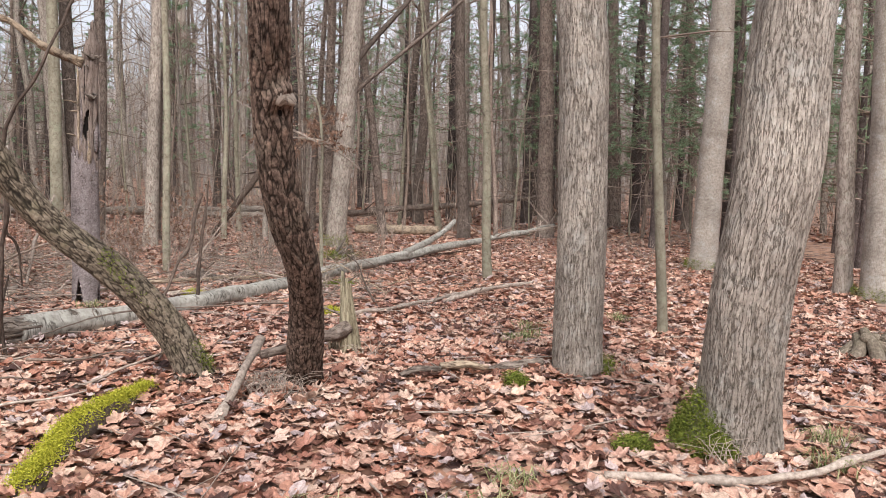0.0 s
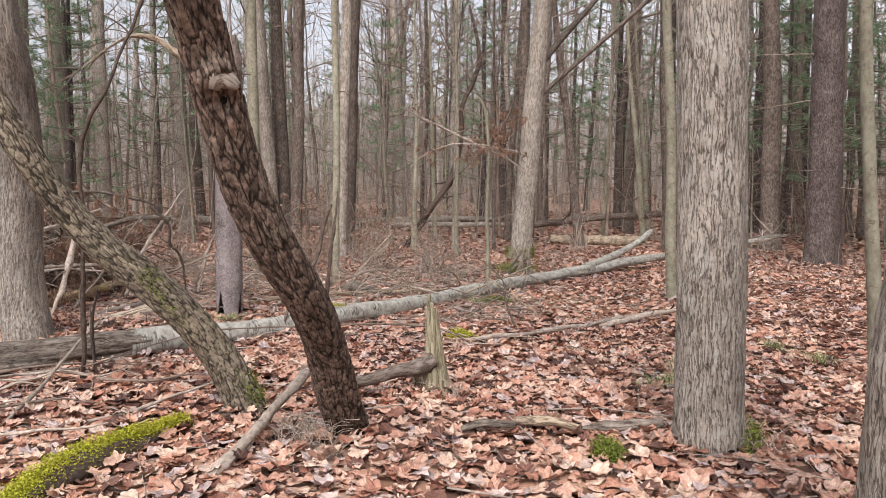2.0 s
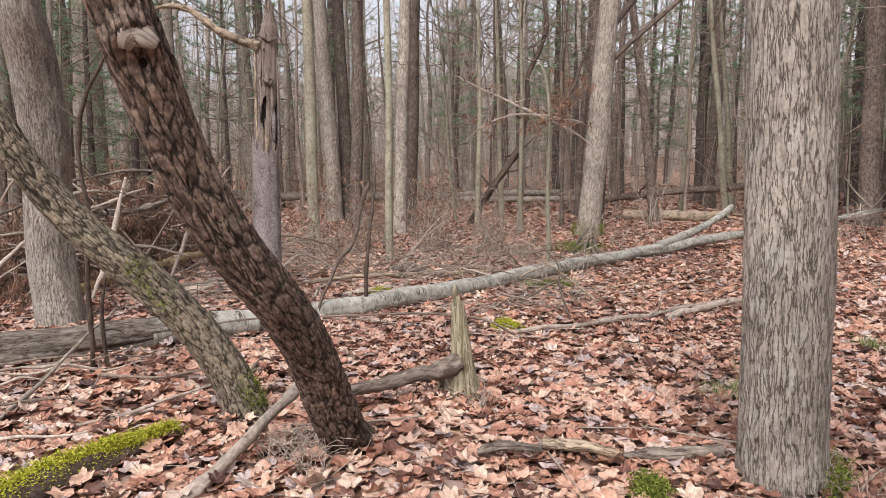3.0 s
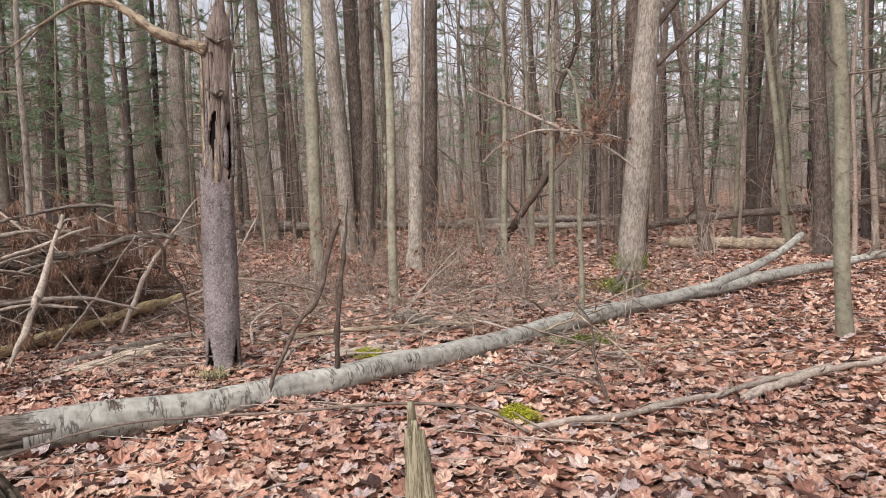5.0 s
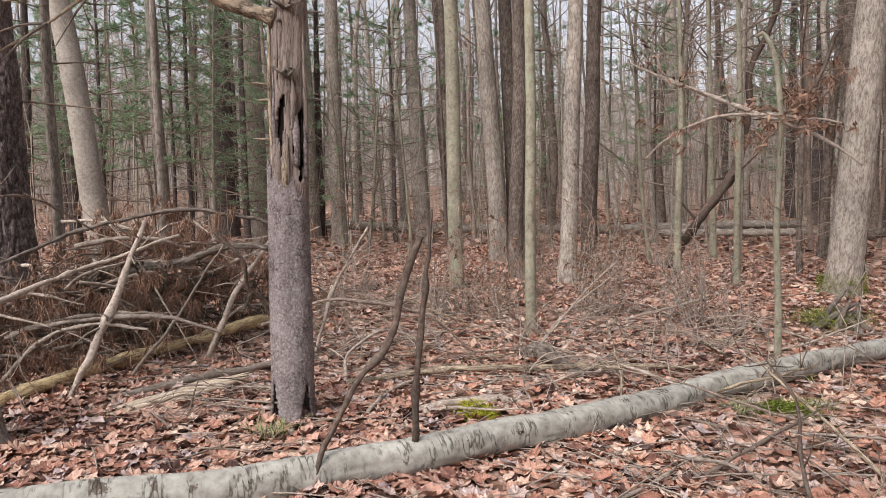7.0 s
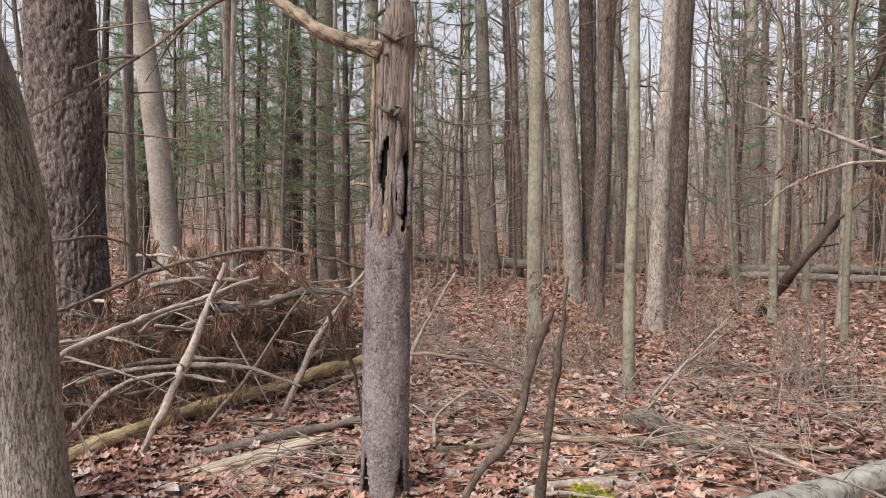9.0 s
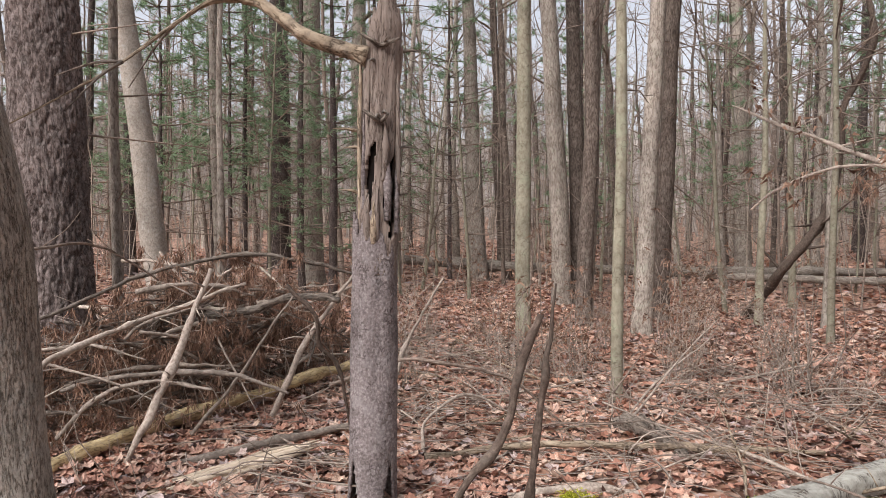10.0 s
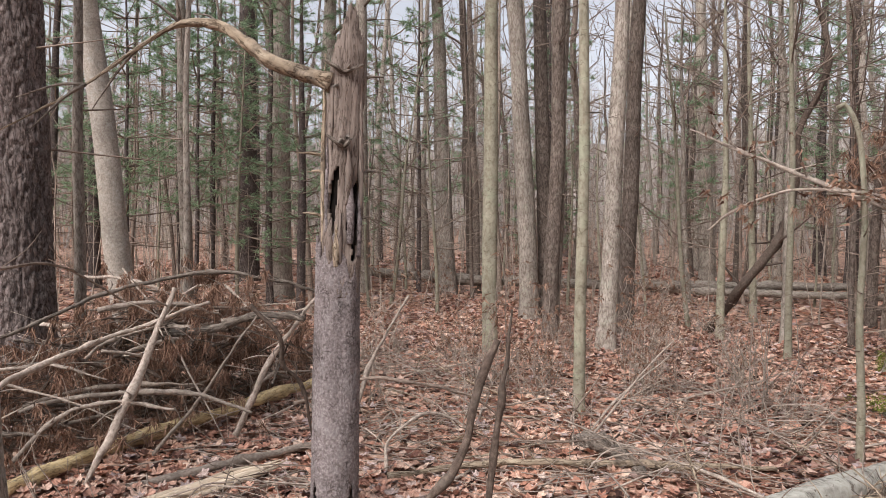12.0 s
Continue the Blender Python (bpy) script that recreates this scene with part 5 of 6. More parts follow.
fallen("rotten_chunk", "thick pale chunk of rotten wood on the leaves", "log", [(-4.05, 11.0, 0.1), (-3.8, 10.95, 0.14), (-3.45, 10.8, 0.13), (-3.2, 10.6, 0.08)], [0.07, 0.09, 0.075, 0.045], WEATHERED, 105, 24, 0.9, 60)
fallen("fallen_branch", "grey fallen limb half sunk in leaves", "branch", [(-3.6, 9.05, 0.1), (-3.35, 9.45, 0.13), (-3.0, 9.75, 0.1)], [0.03, 0.034, 0.02], GREYTWIG, 106, 12, 0.25)

# left of the snag
fallen("yellow_log", "yellow barkless fallen pole lying under the brush", "log", [(-6.1, 7.05, 0.15), (-6.35, 7.6, 0.18), (-6.6, 8.3, 0.2), (-6.72, 8.95, 0.24), (-6.8, 9.6, 0.28), (-6.9, 10.4, 0.34)], [0.06, 0.058, 0.055, 0.05], YELLOW, 107, 16, 0.3, 60)


def make_slab():
    t = thing("wood_slab", "torn white-tan slab of split splintered wood", "wood", (-5.15, 8.1, float(height(-5.15, 8.1))))
    o = np.array(t.location)
    rng = np.random.default_rng(108)
    for q in range(9):
        k = (q - 4) * 0.021
        y0, y1 = 7.3 + rng.uniform(0, 0.25), 8.78 - rng.uniform(0, 0.45)
        bm = Build()
        p = [(-5.32 + k + 0.16 * (y - 7.3) - 0.05 * (y - 7.3) ** 2, y, 0.075 + 0.09 * (y - 7.3) + 0.012 * math.sin(q * 2.1) + rng.uniform(-0.008, 0.008)) for y in np.linspace(y0, y1, 6)]
        sweep(bm, curve(p, 26), np.interp(np.linspace(0, 1, 26), [0, 0.2, 0.8, 1], [0.004, 0.02, 0.02, 0.003]), 8,
              lambda A, L, R: R * 0.7 * (vnoise(np.cos(A) * 2, np.sin(A) * 2, L * 6, q) - 0.5), q)
        part("splinter", bm, TORN, t, origin=o)


make_slab()
fallen("fallen_branch", "grey fallen limb beside the snag", "branch", [(-5.75, 7.7, 0.1), (-5.55, 8.2, 0.14), (-5.52, 8.7, 0.15), (-5.5, 9.3, 0.16)], [0.03, 0.036, 0.036, 0.03], GREYTWIG, 109, 12, 0.3)
PILE = [
    ("long curved grey bough on top of the brush", [(-6.82, 7.11, 1.06), (-6.98, 7.66, 1.24), (-7.14, 8.21, 1.4), (-7.07, 8.72, 1.51), (-6.79, 9.28, 1.54), (-6.4, 10.2, 1.3)], [0.016, 0.02, 0.022, 0.01], WEATHERED),
    ("long pale bough slanting up over the brush", [(-6.1, 6.5, 0.5), (-6.22, 7.0, 0.82), (-6.4, 7.54, 0.98), (-6.48, 8.17, 1.15), (-6.35, 8.73, 1.33)], [0.02, 0.022, 0.02, 0.016], GREYTWIG),
    ("straight pale limb propped upright on the brush", [(-5.97, 7.55, 0.1), (-5.98, 7.75, 0.45), (-6.1, 8.02, 0.85), (-6.28, 8.37, 1.48)], [0.02, 0.034, 0.032, 0.022], GREYTWIG),
    ("thick dark limb bridging the brush", [(-8.4, 8.1, 0.7), (-7.56, 8.49, 0.89), (-7.07, 8.71, 0.98), (-6.59, 8.92, 1.06), (-6.13, 9.1, 1.21), (-5.68, 9.27, 1.19)], [0.055, 0.05, 0.042, 0.026], WEATHERED),
    ("pale thin limb slanting up from the yellow pole", [(-6.05, 8.8, 0.2), (-5.97, 9.12, 0.82), (-5.87, 9.51, 1.36), (-5.8, 9.7, 1.6)], [0.032, 0.028, 0.02, 0.01], GREYTWIG),
    ("dark curled limb hanging from the brush", [(-5.4, 8.55, 1.38), (-5.26, 8.71, 1.15), (-5.3, 8.8, 0.89), (-5.28, 8.95, 0.7), (-5.3, 9.1, 0.1)], [0.016, 0.018, 0.016, 0.008], DARKTWIG),
    ("short grey limb in the brush", [(-6.6, 7.2, 0.15), (-6.4, 7.54, 0.54), (-6.12, 7.82, 0.63), (-5.7, 8.1, 0.6)], [0.02, 0.018, 0.01], GREYTWIG),
    ("thin forked grey limb in the brush", [(-6.3, 8.2, 0.12), (-6.1, 8.55, 0.6), (-5.95, 8.75, 1.0), (-5.85, 8.9, 1.25)], [0.018, 0.015, 0.008], GREYTWIG),
    ("long grey limb low in the brush", [(-6.9, 7.4, 0.5), (-6.72, 7.63, 0.59), (-6.39, 7.98, 0.64), (-6.0, 8.37, 0.64), (-5.6, 8.7, 0.5)], [0.02, 0.022, 0.014], GREYTWIG),
    ("arching bare bough with side twigs", [(-5.9, 6.3, 0.9), (-5.8, 6.7, 1.55), (-5.88, 7.07, 1.7), (-6.08, 7.43, 1.68), (-6.19, 7.9, 1.41)], [0.012, 0.012, 0.008], TWIG),
    ("thin looped twig on the leaves", [(-4.67, 9.3, 0.1), (-4.78, 9.45, 0.3), (-4.75, 9.94, 0.42), (-4.5, 10.3, 0.2)], [0.014, 0.012, 0.008], GREYTWIG),
    ("pale thin limb slanting up behind the snag", [(-5.64, 9.75, 0.15), (-5.64, 10.0, 0.75), (-5.63, 10.47, 1.33)], [0.022, 0.018, 0.01], GREYTWIG),
    ("long thin brown bough beside the snag", [(-5.6, 9.1, 0.5), (-5.19, 9.49, 0.7), (-4.86, 9.83, 0.68), (-4.6, 10.3, 0.5), (-4.4, 10.7, 0.12)], [0.016, 0.015, 0.01], TWIG),
    ("pale bundle of dry branches leaning on a shrub", [(-3.95, 11.0, 0.1), (-3.86, 11.4, 0.4), (-3.78, 11.8, 0.68), (-3.74, 12.41, 0.95)], [0.012, 0.01, 0.005], GREYTWIG),
    ("pale bundle of dry branches leaning on a shrub", [(-4.1, 11.3, 0.1), (-3.95, 11.7, 0.45), (-3.7, 12.2, 0.8)], [0.011, 0.009, 0.004], GREYTWIG),
]
for q, (lab, pts, rad, mat) in enumerate(PILE):
    fallen("fallen_branch", lab, "branch", pts, rad, mat, 120 + q, 11, 0.25, 50, 7, 0.4, "branches in the brush pile")

# broken tops and deadwood farther off
fallen("dead_bough", "bare grey bough hung up on the bent sapling", "branch", [(-1.45, 12.35, 1.85), (-1.75, 12.3, 2.08), (-2.08, 12.27, 2.25), (-2.6, 12.3, 2.5), (-3.1, 12.3, 2.72), (-3.6, 12.3, 2.98)], [0.012, 0.016, 0.02, 0.018, 0.008], GREYTWIG, 140, 10, 0.2, 60, 22, 0.45, leaves=2)
fallen("dead_bough", "arched thin grey bough hung up on the bent sapling", "branch", [(-3.5, 12.5, 2.0), (-3.2, 12.45, 2.2), (-2.7, 12.35, 2.35), (-2.1, 12.27, 2.32), (-1.6, 12.3, 2.2)], [0.01, 0.014, 0.014, 0.008], GREYTWIG, 141, 10, 0.2, 50, 20, 0.4, leaves=9)
fallen("dead_bough", "broken dead bough with withered rust-brown needles", "branch", [(-2.4, 15.4, 3.6), (-2.5, 15.2, 3.1), (-2.75, 15.0, 2.6), (-3.1, 14.8, 2.2)], [0.03, 0.026, 0.018, 0.008], DARKTWIG, 143, 10, 0.2, 50, 26, 0.5, leaves=26, spray=(0.15, 0.01, 2.0))
fallen("gnarled_trunk", "dark gnarled dead trunk leaning and twisting upward", "dead tree", [(-6.1, 18.6, 0.1), (-5.2, 18.0, 1.1), (-4.6, 18.1, 2.0), (-4.4, 18.17, 3.0), (-4.36, 18.17, 3.7), (-4.0, 18.34, 4.8), (-4.3, 18.5, 6.2)], [0.1, 0.085, 0.065, 0.05, 0.035], DARKTWIG, 142, 14, 0.4, 50, 14, 0.8)
for q, (pts, rad) in enumerate([([(-2.3, 16.5, 3.5), (-1.6, 16.8, 4.2), (-0.6, 17.1, 5.1), (0.5, 17.5, 6.2), (1.6, 18.0, 7.4)], [0.05, 0.042, 0.03]), ([(-2.2, 16.5, 4.2), (-1.7, 17.0, 5.0), (-1.0, 17.6, 6.0), (-0.2, 18.2, 7.3)], [0.065, 0.055, 0.035])]):
    bm = Build()
    sweep(bm, curve(local(pts, -2.5, 16.4), 30), np.interp(np.linspace(0, 1, 30), np.linspace(0, 1, 3), rad), 12, lambda A, L, R: 0.2 * R * (vnoise(np.cos(A) * 2, np.sin(A) * 2, L * 4, 2) - 0.5), q)
    part("limb", bm, BROWNBARK, oak, "long limb slanting away upward")
fallen("far_log", "long dark log lying far back in the wood", "log", [(-21.0, 21.5, 0.75), (-15.4, 20.9, 0.72), (-12.7, 21.6, 0.68), (-9.9, 22.8, 0.68), (-7.2, 24.0, 0.75), (-5.0, 24.6, 0.8)], [0.16, 0.15, 0.13, 0.1], GREYBARK, 145, 16, 0.2, 50, 6, 0.7)
fallen("far_log", "long grey log lying far back in the wood", "log", [(-9.5, 23.2, 0.58), (-6.5, 23.8, 0.6), (-4.0, 24.3, 0.62), (-2.2, 24.8, 0.68)], [0.1, 0.1, 0.09, 0.06], GREYBARK, 146, 16, 0.2, 50, 8, 0.7)
fallen("far_log", "dark log raised on its broken branches", "log", [(-4.0, 21.0, 0.5), (-3.3, 21.2, 0.72), (-1.49, 21.8, 0.95), (0.39, 22.1, 1.1), (3.0, 22.6, 1.4)], [0.1, 0.1, 0.09, 0.07], BROWNBARK, 147, 16, 0.2, 50, 10, 0.8)
fallen("far_log", "barkless tan log lying far back", "log", [(-2.5, 20.2, 0.42), (-1.4, 20.1, 0.42), (-0.2, 20.0, 0.42)], [0.13, 0.14, 0.12], PALEWOOD, 148, 16, 0.2, 30)


def make_rotten_roots():
    x, y = -1.95, 13.95
    z = float(height(x, y))
    t = thing("rotten_stump", "mossy rotten stump with splintered pale wood", "stump", (x, y, z))
    rng = np.random.default_rng(5)
    for q in range(8):
        bm = Build()
        a = q * 0.8
        b = np.array([math.cos(a) * 0.25, math.sin(a) * 0.2, -0.05])
        sweep(bm, curve([b * 1.6, b * 0.8 + (0, 0, 0.16), np.array([rng.uniform(-0.1, 0.2), rng.uniform(-0.1, 0.1), rng.uniform(0.18, 0.5)])], 10), np.linspace(0.06, 0.015, 10), 10, None, q)
        part("root", bm, WEATHERED, t)
    p = np.stack([rng.normal(-0.1, 0.2, 500), rng.normal(0, 0.15, 500), rng.uniform(0.1, 0.22, 500)], -1)
    moss_on(t, p, 6, 7, 0.03, DARKMOSS)
    x, y = 3.9, 6.5
    z = float(height(x, y))
    t = thing("rotten_stump", "low mossy brown rotten stump", "stump", (x, y, z))
    for q in range(7):
        bm = Build()
        a = q * 0.9
        b = np.array([math.cos(a) * 0.2, math.sin(a) * 0.16, -0.06])
        sweep(bm, curve([b * 1.6, b * 0.8 + (0, 0, 0.14), np.array([rng.uniform(-0.1, 0.1), rng.uniform(-0.1, 0.1), rng.uniform(0.2, 0.3)])], 10), np.linspace(0.08, 0.04, 10), 10, None, q)
        part("root", bm, MOSSY, t)


make_rotten_roots()


# ---- the wood behind: forms built once, then copied ----
KNOWN = [(o.location.x, o.location.y) for o in scene.objects if o.parent is None and "tree" in o.name]
FORMS, PINES, POLES, SHRUBS = [], [], [], []
for q in range(7):
    FORMS.append(stand(("tall bare grey tree deep in the wood", "tall bare brown tree deep in the wood")[q % 2], [-18, 8, -11, -1, -24, 4, -14][q], [27, 24, 31, 26, 24, 29, 36][q],
                       [0.26, 0.3, 0.17, 0.36, 0.2, 0.13, 0.28][q], (0.02 * (q - 3) / 3, 0.015), 200 + q, (GREYBARK, BROWNBARK)[q % 2], 15 + q % 4 * 1.3, sides=10, rows=16, first=0.36, limbs=17, twigs=4, spread=3.0, dead=46, dead_from=1.0, wob=0.1, group="trees of the wood"))
for q in range(3):
    PINES.append(make_pine("pine_tree", "green pine with drooping needled boughs in the wood", [-25, 9, -17][q], [21, 20, 29][q], [0.3, 0.22, 0.36][q], 13 + q * 2, 220 + q, first=[0.13, 0.1, 0.18][q], whorls=16, reach=[2.6, 2.2, 3.0][q], group="pines of the wood", sides=10))
YPINES = [make_pine("young_pine", "slender young pine with soft green layered boughs", [-16.5, 7.0][q], [14.0, 19.0][q], [0.1, 0.13][q], [8.5, 10.5][q], 226 + q, first=[0.24, 0.28][q], whorls=10, reach=[2.2, 2.8][q], group="young pines of the wood", sides=9, dead=14, tuft=11) for q in range(2)]
for q in range(4):
    POLES.append(stand("thin bare sapling pole in the wood", [-10, 1, -17, 6][q], [20, 18.5, 22, 17][q], [0.06, 0.08, 0.05, 0.1][q], (0.02 * (q - 1.5), 0.02), 230 + q, (YOUNG, TWIG)[q % 2], [5, 7, 4, 9][q], name="sapling", sides=7, rows=12, first=0.2, limbs=9, twigs=3, spread=1.3, dead=6, dead_from=0.7, wob=0.07, group="saplings of the wood"))


def make_shrub(x, y, seed, dry):
    rng = np.random.default_rng(seed)
    z = float(height(x, y))
    t = thing("shrub", "dry brown thicket of thin stems with dead leaves" if dry else "bare thin-stemmed brown shrub", "shrub", (x, y, z), "shrubs")
    bm, lf = Build(), Build()
    pts = []
    for q in range(13):
        d = np.array([rng.uniform(-0.6, 0.6), rng.uniform(-0.6, 0.6), 1.0])
        ln = rng.uniform(0.5, 1.5)
        b = np.array([*rng.uniform(-0.18, 0.18, 2), -0.04])
        c = curve([b, b + d * ln * 0.5 + rng.uniform(-0.1, 0.1, 3), b + d * ln + rng.uniform(-0.2, 0.2, 3)], 5)
        sweep(bm, c, np.linspace(0.009, 0.003, 5), 4, None, q, cap=False)
        for w in range(4):
            s = c[rng.integers(1, 5)]
            e = s + rng.uniform(-0.3, 0.3, 3) + (0, 0, 0.1)
            sweep(bm, np.array([s, (s + e) / 2 + 0.02, e]), [0.005, 0.004, 0.002], 3, None, w, cap=False)
            pts.append(e)
        pts.append(c[-1])
    tagged(part("stem_work", bm, GREYTWIG, t), kind="stuff")
    if dry:
        tufts(lf, pts, rng, 7, 0.09, 0.022, 0.8)
        tagged(part("dead_leaves", lf, DEAD, t, smooth=False), kind="stuff")
    return t


for q in range(5):
    SHRUBS.append(make_shrub([-5.4, -3.2, -8.5, -1.5, -6.0][q], [14.6, 13.2, 12.5, 18.5, 12.2][q], 240 + q, q % 2 == 0))


def scatter(forms, n, seed, inner, outer, gap, sector, scale, taken):
    """Copies of the forms strewn over a sector of the wood, at least gap apart."""
    rng = np.random.default_rng(seed)
    made, tries = 0, 0
    while made < n and tries < n * 40:
        tries += 1
        r = math.sqrt(rng.uniform(inner ** 2, outer ** 2))
        a = rng.uniform(*sector)
        x, y = -0.5 - r * math.sin(a), 4.0 + r * math.cos(a)
        if any((x - p) ** 2 + (y - q) ** 2 < gap ** 2 for p, q in taken):
            continue
        taken.append((x, y))
        s = rng.uniform(*scale)
        m = pose(x, y, float(height(x, y)) - 0.02, rng.uniform(-4, 4), rng.uniform(-4, 4), rng.uniform(0, 360)) @ Matrix.Diagonal((s, s, s * rng.uniform(0.9, 1.15), 1))
        copy_thing(forms[int(rng.integers(len(forms)))], m)
        made += 1


taken = list(KNOWN) + [(o.location.x, o.location.y) for o in FORMS + PINES]
VIEW = (radians(-42), radians(88))
scatter(FORMS, 75, 301, 20.5, 40, 1.6, VIEW, (0.7, 1.2), taken)
scatter(FORMS, 112, 302, 40, 80, 1.8, VIEW, (0.7, 1.2), taken)
for k, (x, y, s) in enumerate([(-12.6, 14.2, 0.62), (-15.2, 15.2, 0.75), (-18.5, 17.5, 0.8), (-19.0, 20.5, 0.9), (-13.0, 23.5, 0.7), (5.2, 17.8, 0.75), (6.6, 16.6, 0.7), (4.3, 21.5, 0.9), (7.8, 20.0, 0.9), (8.4, 14.5, 0.75), (1.4, 24.0, 0.9), (-22.5, 14.0, 0.9), (6.0, 23.0, 1.0), (9.5, 17.5, 0.9), (3.0, 27.0, 1.1), (7.2, 27.5, 1.1), (10.5, 24.0, 1.1), (0.2, 29.0, 1.1), (5.0, 32.0, 1.2), (9.8, 30.5, 1.2), (12.5, 20.5, 1.1), (-1.8, 31.0, 1.0)]):
    copy_thing(PINES[k % 3], pose(x, y, float(height(x, y)) - 0.02, 0, 0, k * 71) @ Matrix.Scale(s, 4))
    taken.append((x, y))
for k, (x, y) in enumerate([(-8.3, 29.3), (-10.5, 36.0), (-5.2, 27.2), (-8.4, 34.5), (-11.6, 30.2), (-6.6, 31.0), (-13.0, 34.0), (-4.2, 35.0)]):
    copy_thing((PINES if k % 2 else FORMS)[k % 3], pose(x, y, float(height(x, y)) - 0.02, 0, 0, k * 53))
    taken.append((x, y))
for k, (x, y, s) in enumerate([(-14.8, 11.6, 0.9), (-17.5, 15.0, 1.0), (-20.5, 15.6, 1.1), (-14.8, 19.8, 0.9), (6.9, 18.6, 1.0), (8.6, 15.2, 1.0), (3.6, 24.5, 1.1), (-4.4, 29.5, 1.1), (-9.6, 25.5, 0.9)]):
    copy_thing(YPINES[k % 2], pose(x, y, float(height(x, y)) - 0.02, 0, 0, k * 97) @ Matrix.Scale(s, 4))
    taken.append((x, y))
scatter(PINES, 14, 303, 22, 46, 1.8, VIEW, (0.8, 1.3), taken)
scatter(POLES, 70, 304, 15.5, 26, 0.8, VIEW, (0.7, 1.3), taken)
scatter(POLES, 90, 305, 26, 55, 0.8, VIEW, (0.8, 1.5), taken)
scatter(FORMS, 26, 306, 9, 45, 3.0, (radians(100), radians(310)), (0.8, 1.3), taken)
scatter(PINES, 8, 307, 14, 40, 3.0, (radians(100), radians(310)), (0.8, 1.3), taken)
few = []
scatter(SHRUBS, 44, 308, 14.5, 34, 0.9, VIEW, (0.6, 1.3), few)
rng = np.random.default_rng(310)
for q in range(14):
    x, y = rng.uniform(-9.0, -2.8), rng.uniform(10.6, 16.5)
    if (x + 4.6) ** 2 + (y - 11.95) ** 2 > 0.5:
        s = rng.uniform(0.4, 0.8)
        copy_thing(SHRUBS[q % 5], pose(x, y, float(height(x, y)), 0, 0, q * 77) @ Matrix.Scale(s, 4))


for k, (x, y, s) in enumerate([(-4.5, 13.1, 0.75), (-4.3, 13.45, 0.65), (-4.65, 13.5, 0.6), (-3.76, 14.3, 0.7), (-2.8, 13.1, 0.5), (-7.0, 18.6, 0.8)]):
    copy_thing(SHRUBS[(0, 2, 4)[k % 3]], pose(x, y, float(height(x, y)), 0, 0, k * 61) @ Matrix.Scale(s, 4))


def far_thicket(name, label, n, seed, inner, outer, hh, rr, twigs, mat, patch=None):
    """Thin stems too many to count, between the trees."""
    rng = np.random.default_rng(seed)
    bm = Build()
    for q in range(n):
        r = math.sqrt(rng.uniform(inner ** 2, outer ** 2))
        a = rng.uniform(*VIEW)
        x, y = -0.5 - r * math.sin(a), 4.0 + r * math.cos(a)
        if patch:
            x, y = rng.uniform(patch[0], patch[1]), rng.uniform(patch[2], patch[3])
            if vnoise(x * 0.7, y * 0.7, 0, 12) < 0.42:
                continue
        h = rng.uniform(*hh)
        b = np.array([x, y, float(height(x, y)) - 0.05])
        bend = 0.38 if patch else 0.09
        tip = b + (rng.normal(0, bend) * h, rng.normal(0, bend) * h, h)
        mid = (b + tip) / 2 + rng.normal(0, bend * 0.45, 3) * h
        r0 = rng.uniform(*rr)
        sweep(bm, np.array([b, mid, tip]), [r0, r0 * 0.75, r0 * 0.3], 4, None, q, cap=False)
        for w in range(twigs):
            k = rng.uniform(0.2, 1.0)
            s = (b + (mid - b) * k * 2) if k < 0.5 else (mid + (tip - mid) * (k * 2 - 1))
            e = s + rng.normal(0, 0.16, 3) * h * (1, 1, 0.5) + (0, 0, 0.06 * h)
            sweep(bm, np.array([s, e]), [r0 * 0.35, r0 * 0.12], 3, None, w, cap=False)
    tagged(new(name, bm.mesh(name, mat)), label, "woods", kind="stuff")


far_thicket("understorey", "thin bare brown stems of the understorey", 1000, 361, 17, 45, (1.5, 6.5), (0.006, 0.02), 6, GREYTWIG)
far_thicket("far_trees", "distant bare trees and their grey twigs, bark paled to paint in haze", 1050, 362, 50, 84, (9, 18), (0.05, 0.13), 12, HAZEBARK)

far_thicket("undergrowth", "low tangle of dry thin grey-brown stems", 300, 363, 0, 1, (0.25, 1.1), (0.003, 0.008), 5, GREYTWIG, (-10, -1.2, 10.4, 17.5))
far_thicket("undergrowth", "low tangle of dry thin grey-brown stems", 200, 364, 0, 1, (0.2, 0.8), (0.003, 0.006), 5, GREYTWIG, (-7, -3.6, 7.2, 10.4))
far_thicket("undergrowth", "low tangle of dry thin grey-brown stems", 200, 365, 0, 1, (0.2, 0.8), (0.003, 0.006), 4, GREYTWIG, (1.5, 7, 12.5, 19))


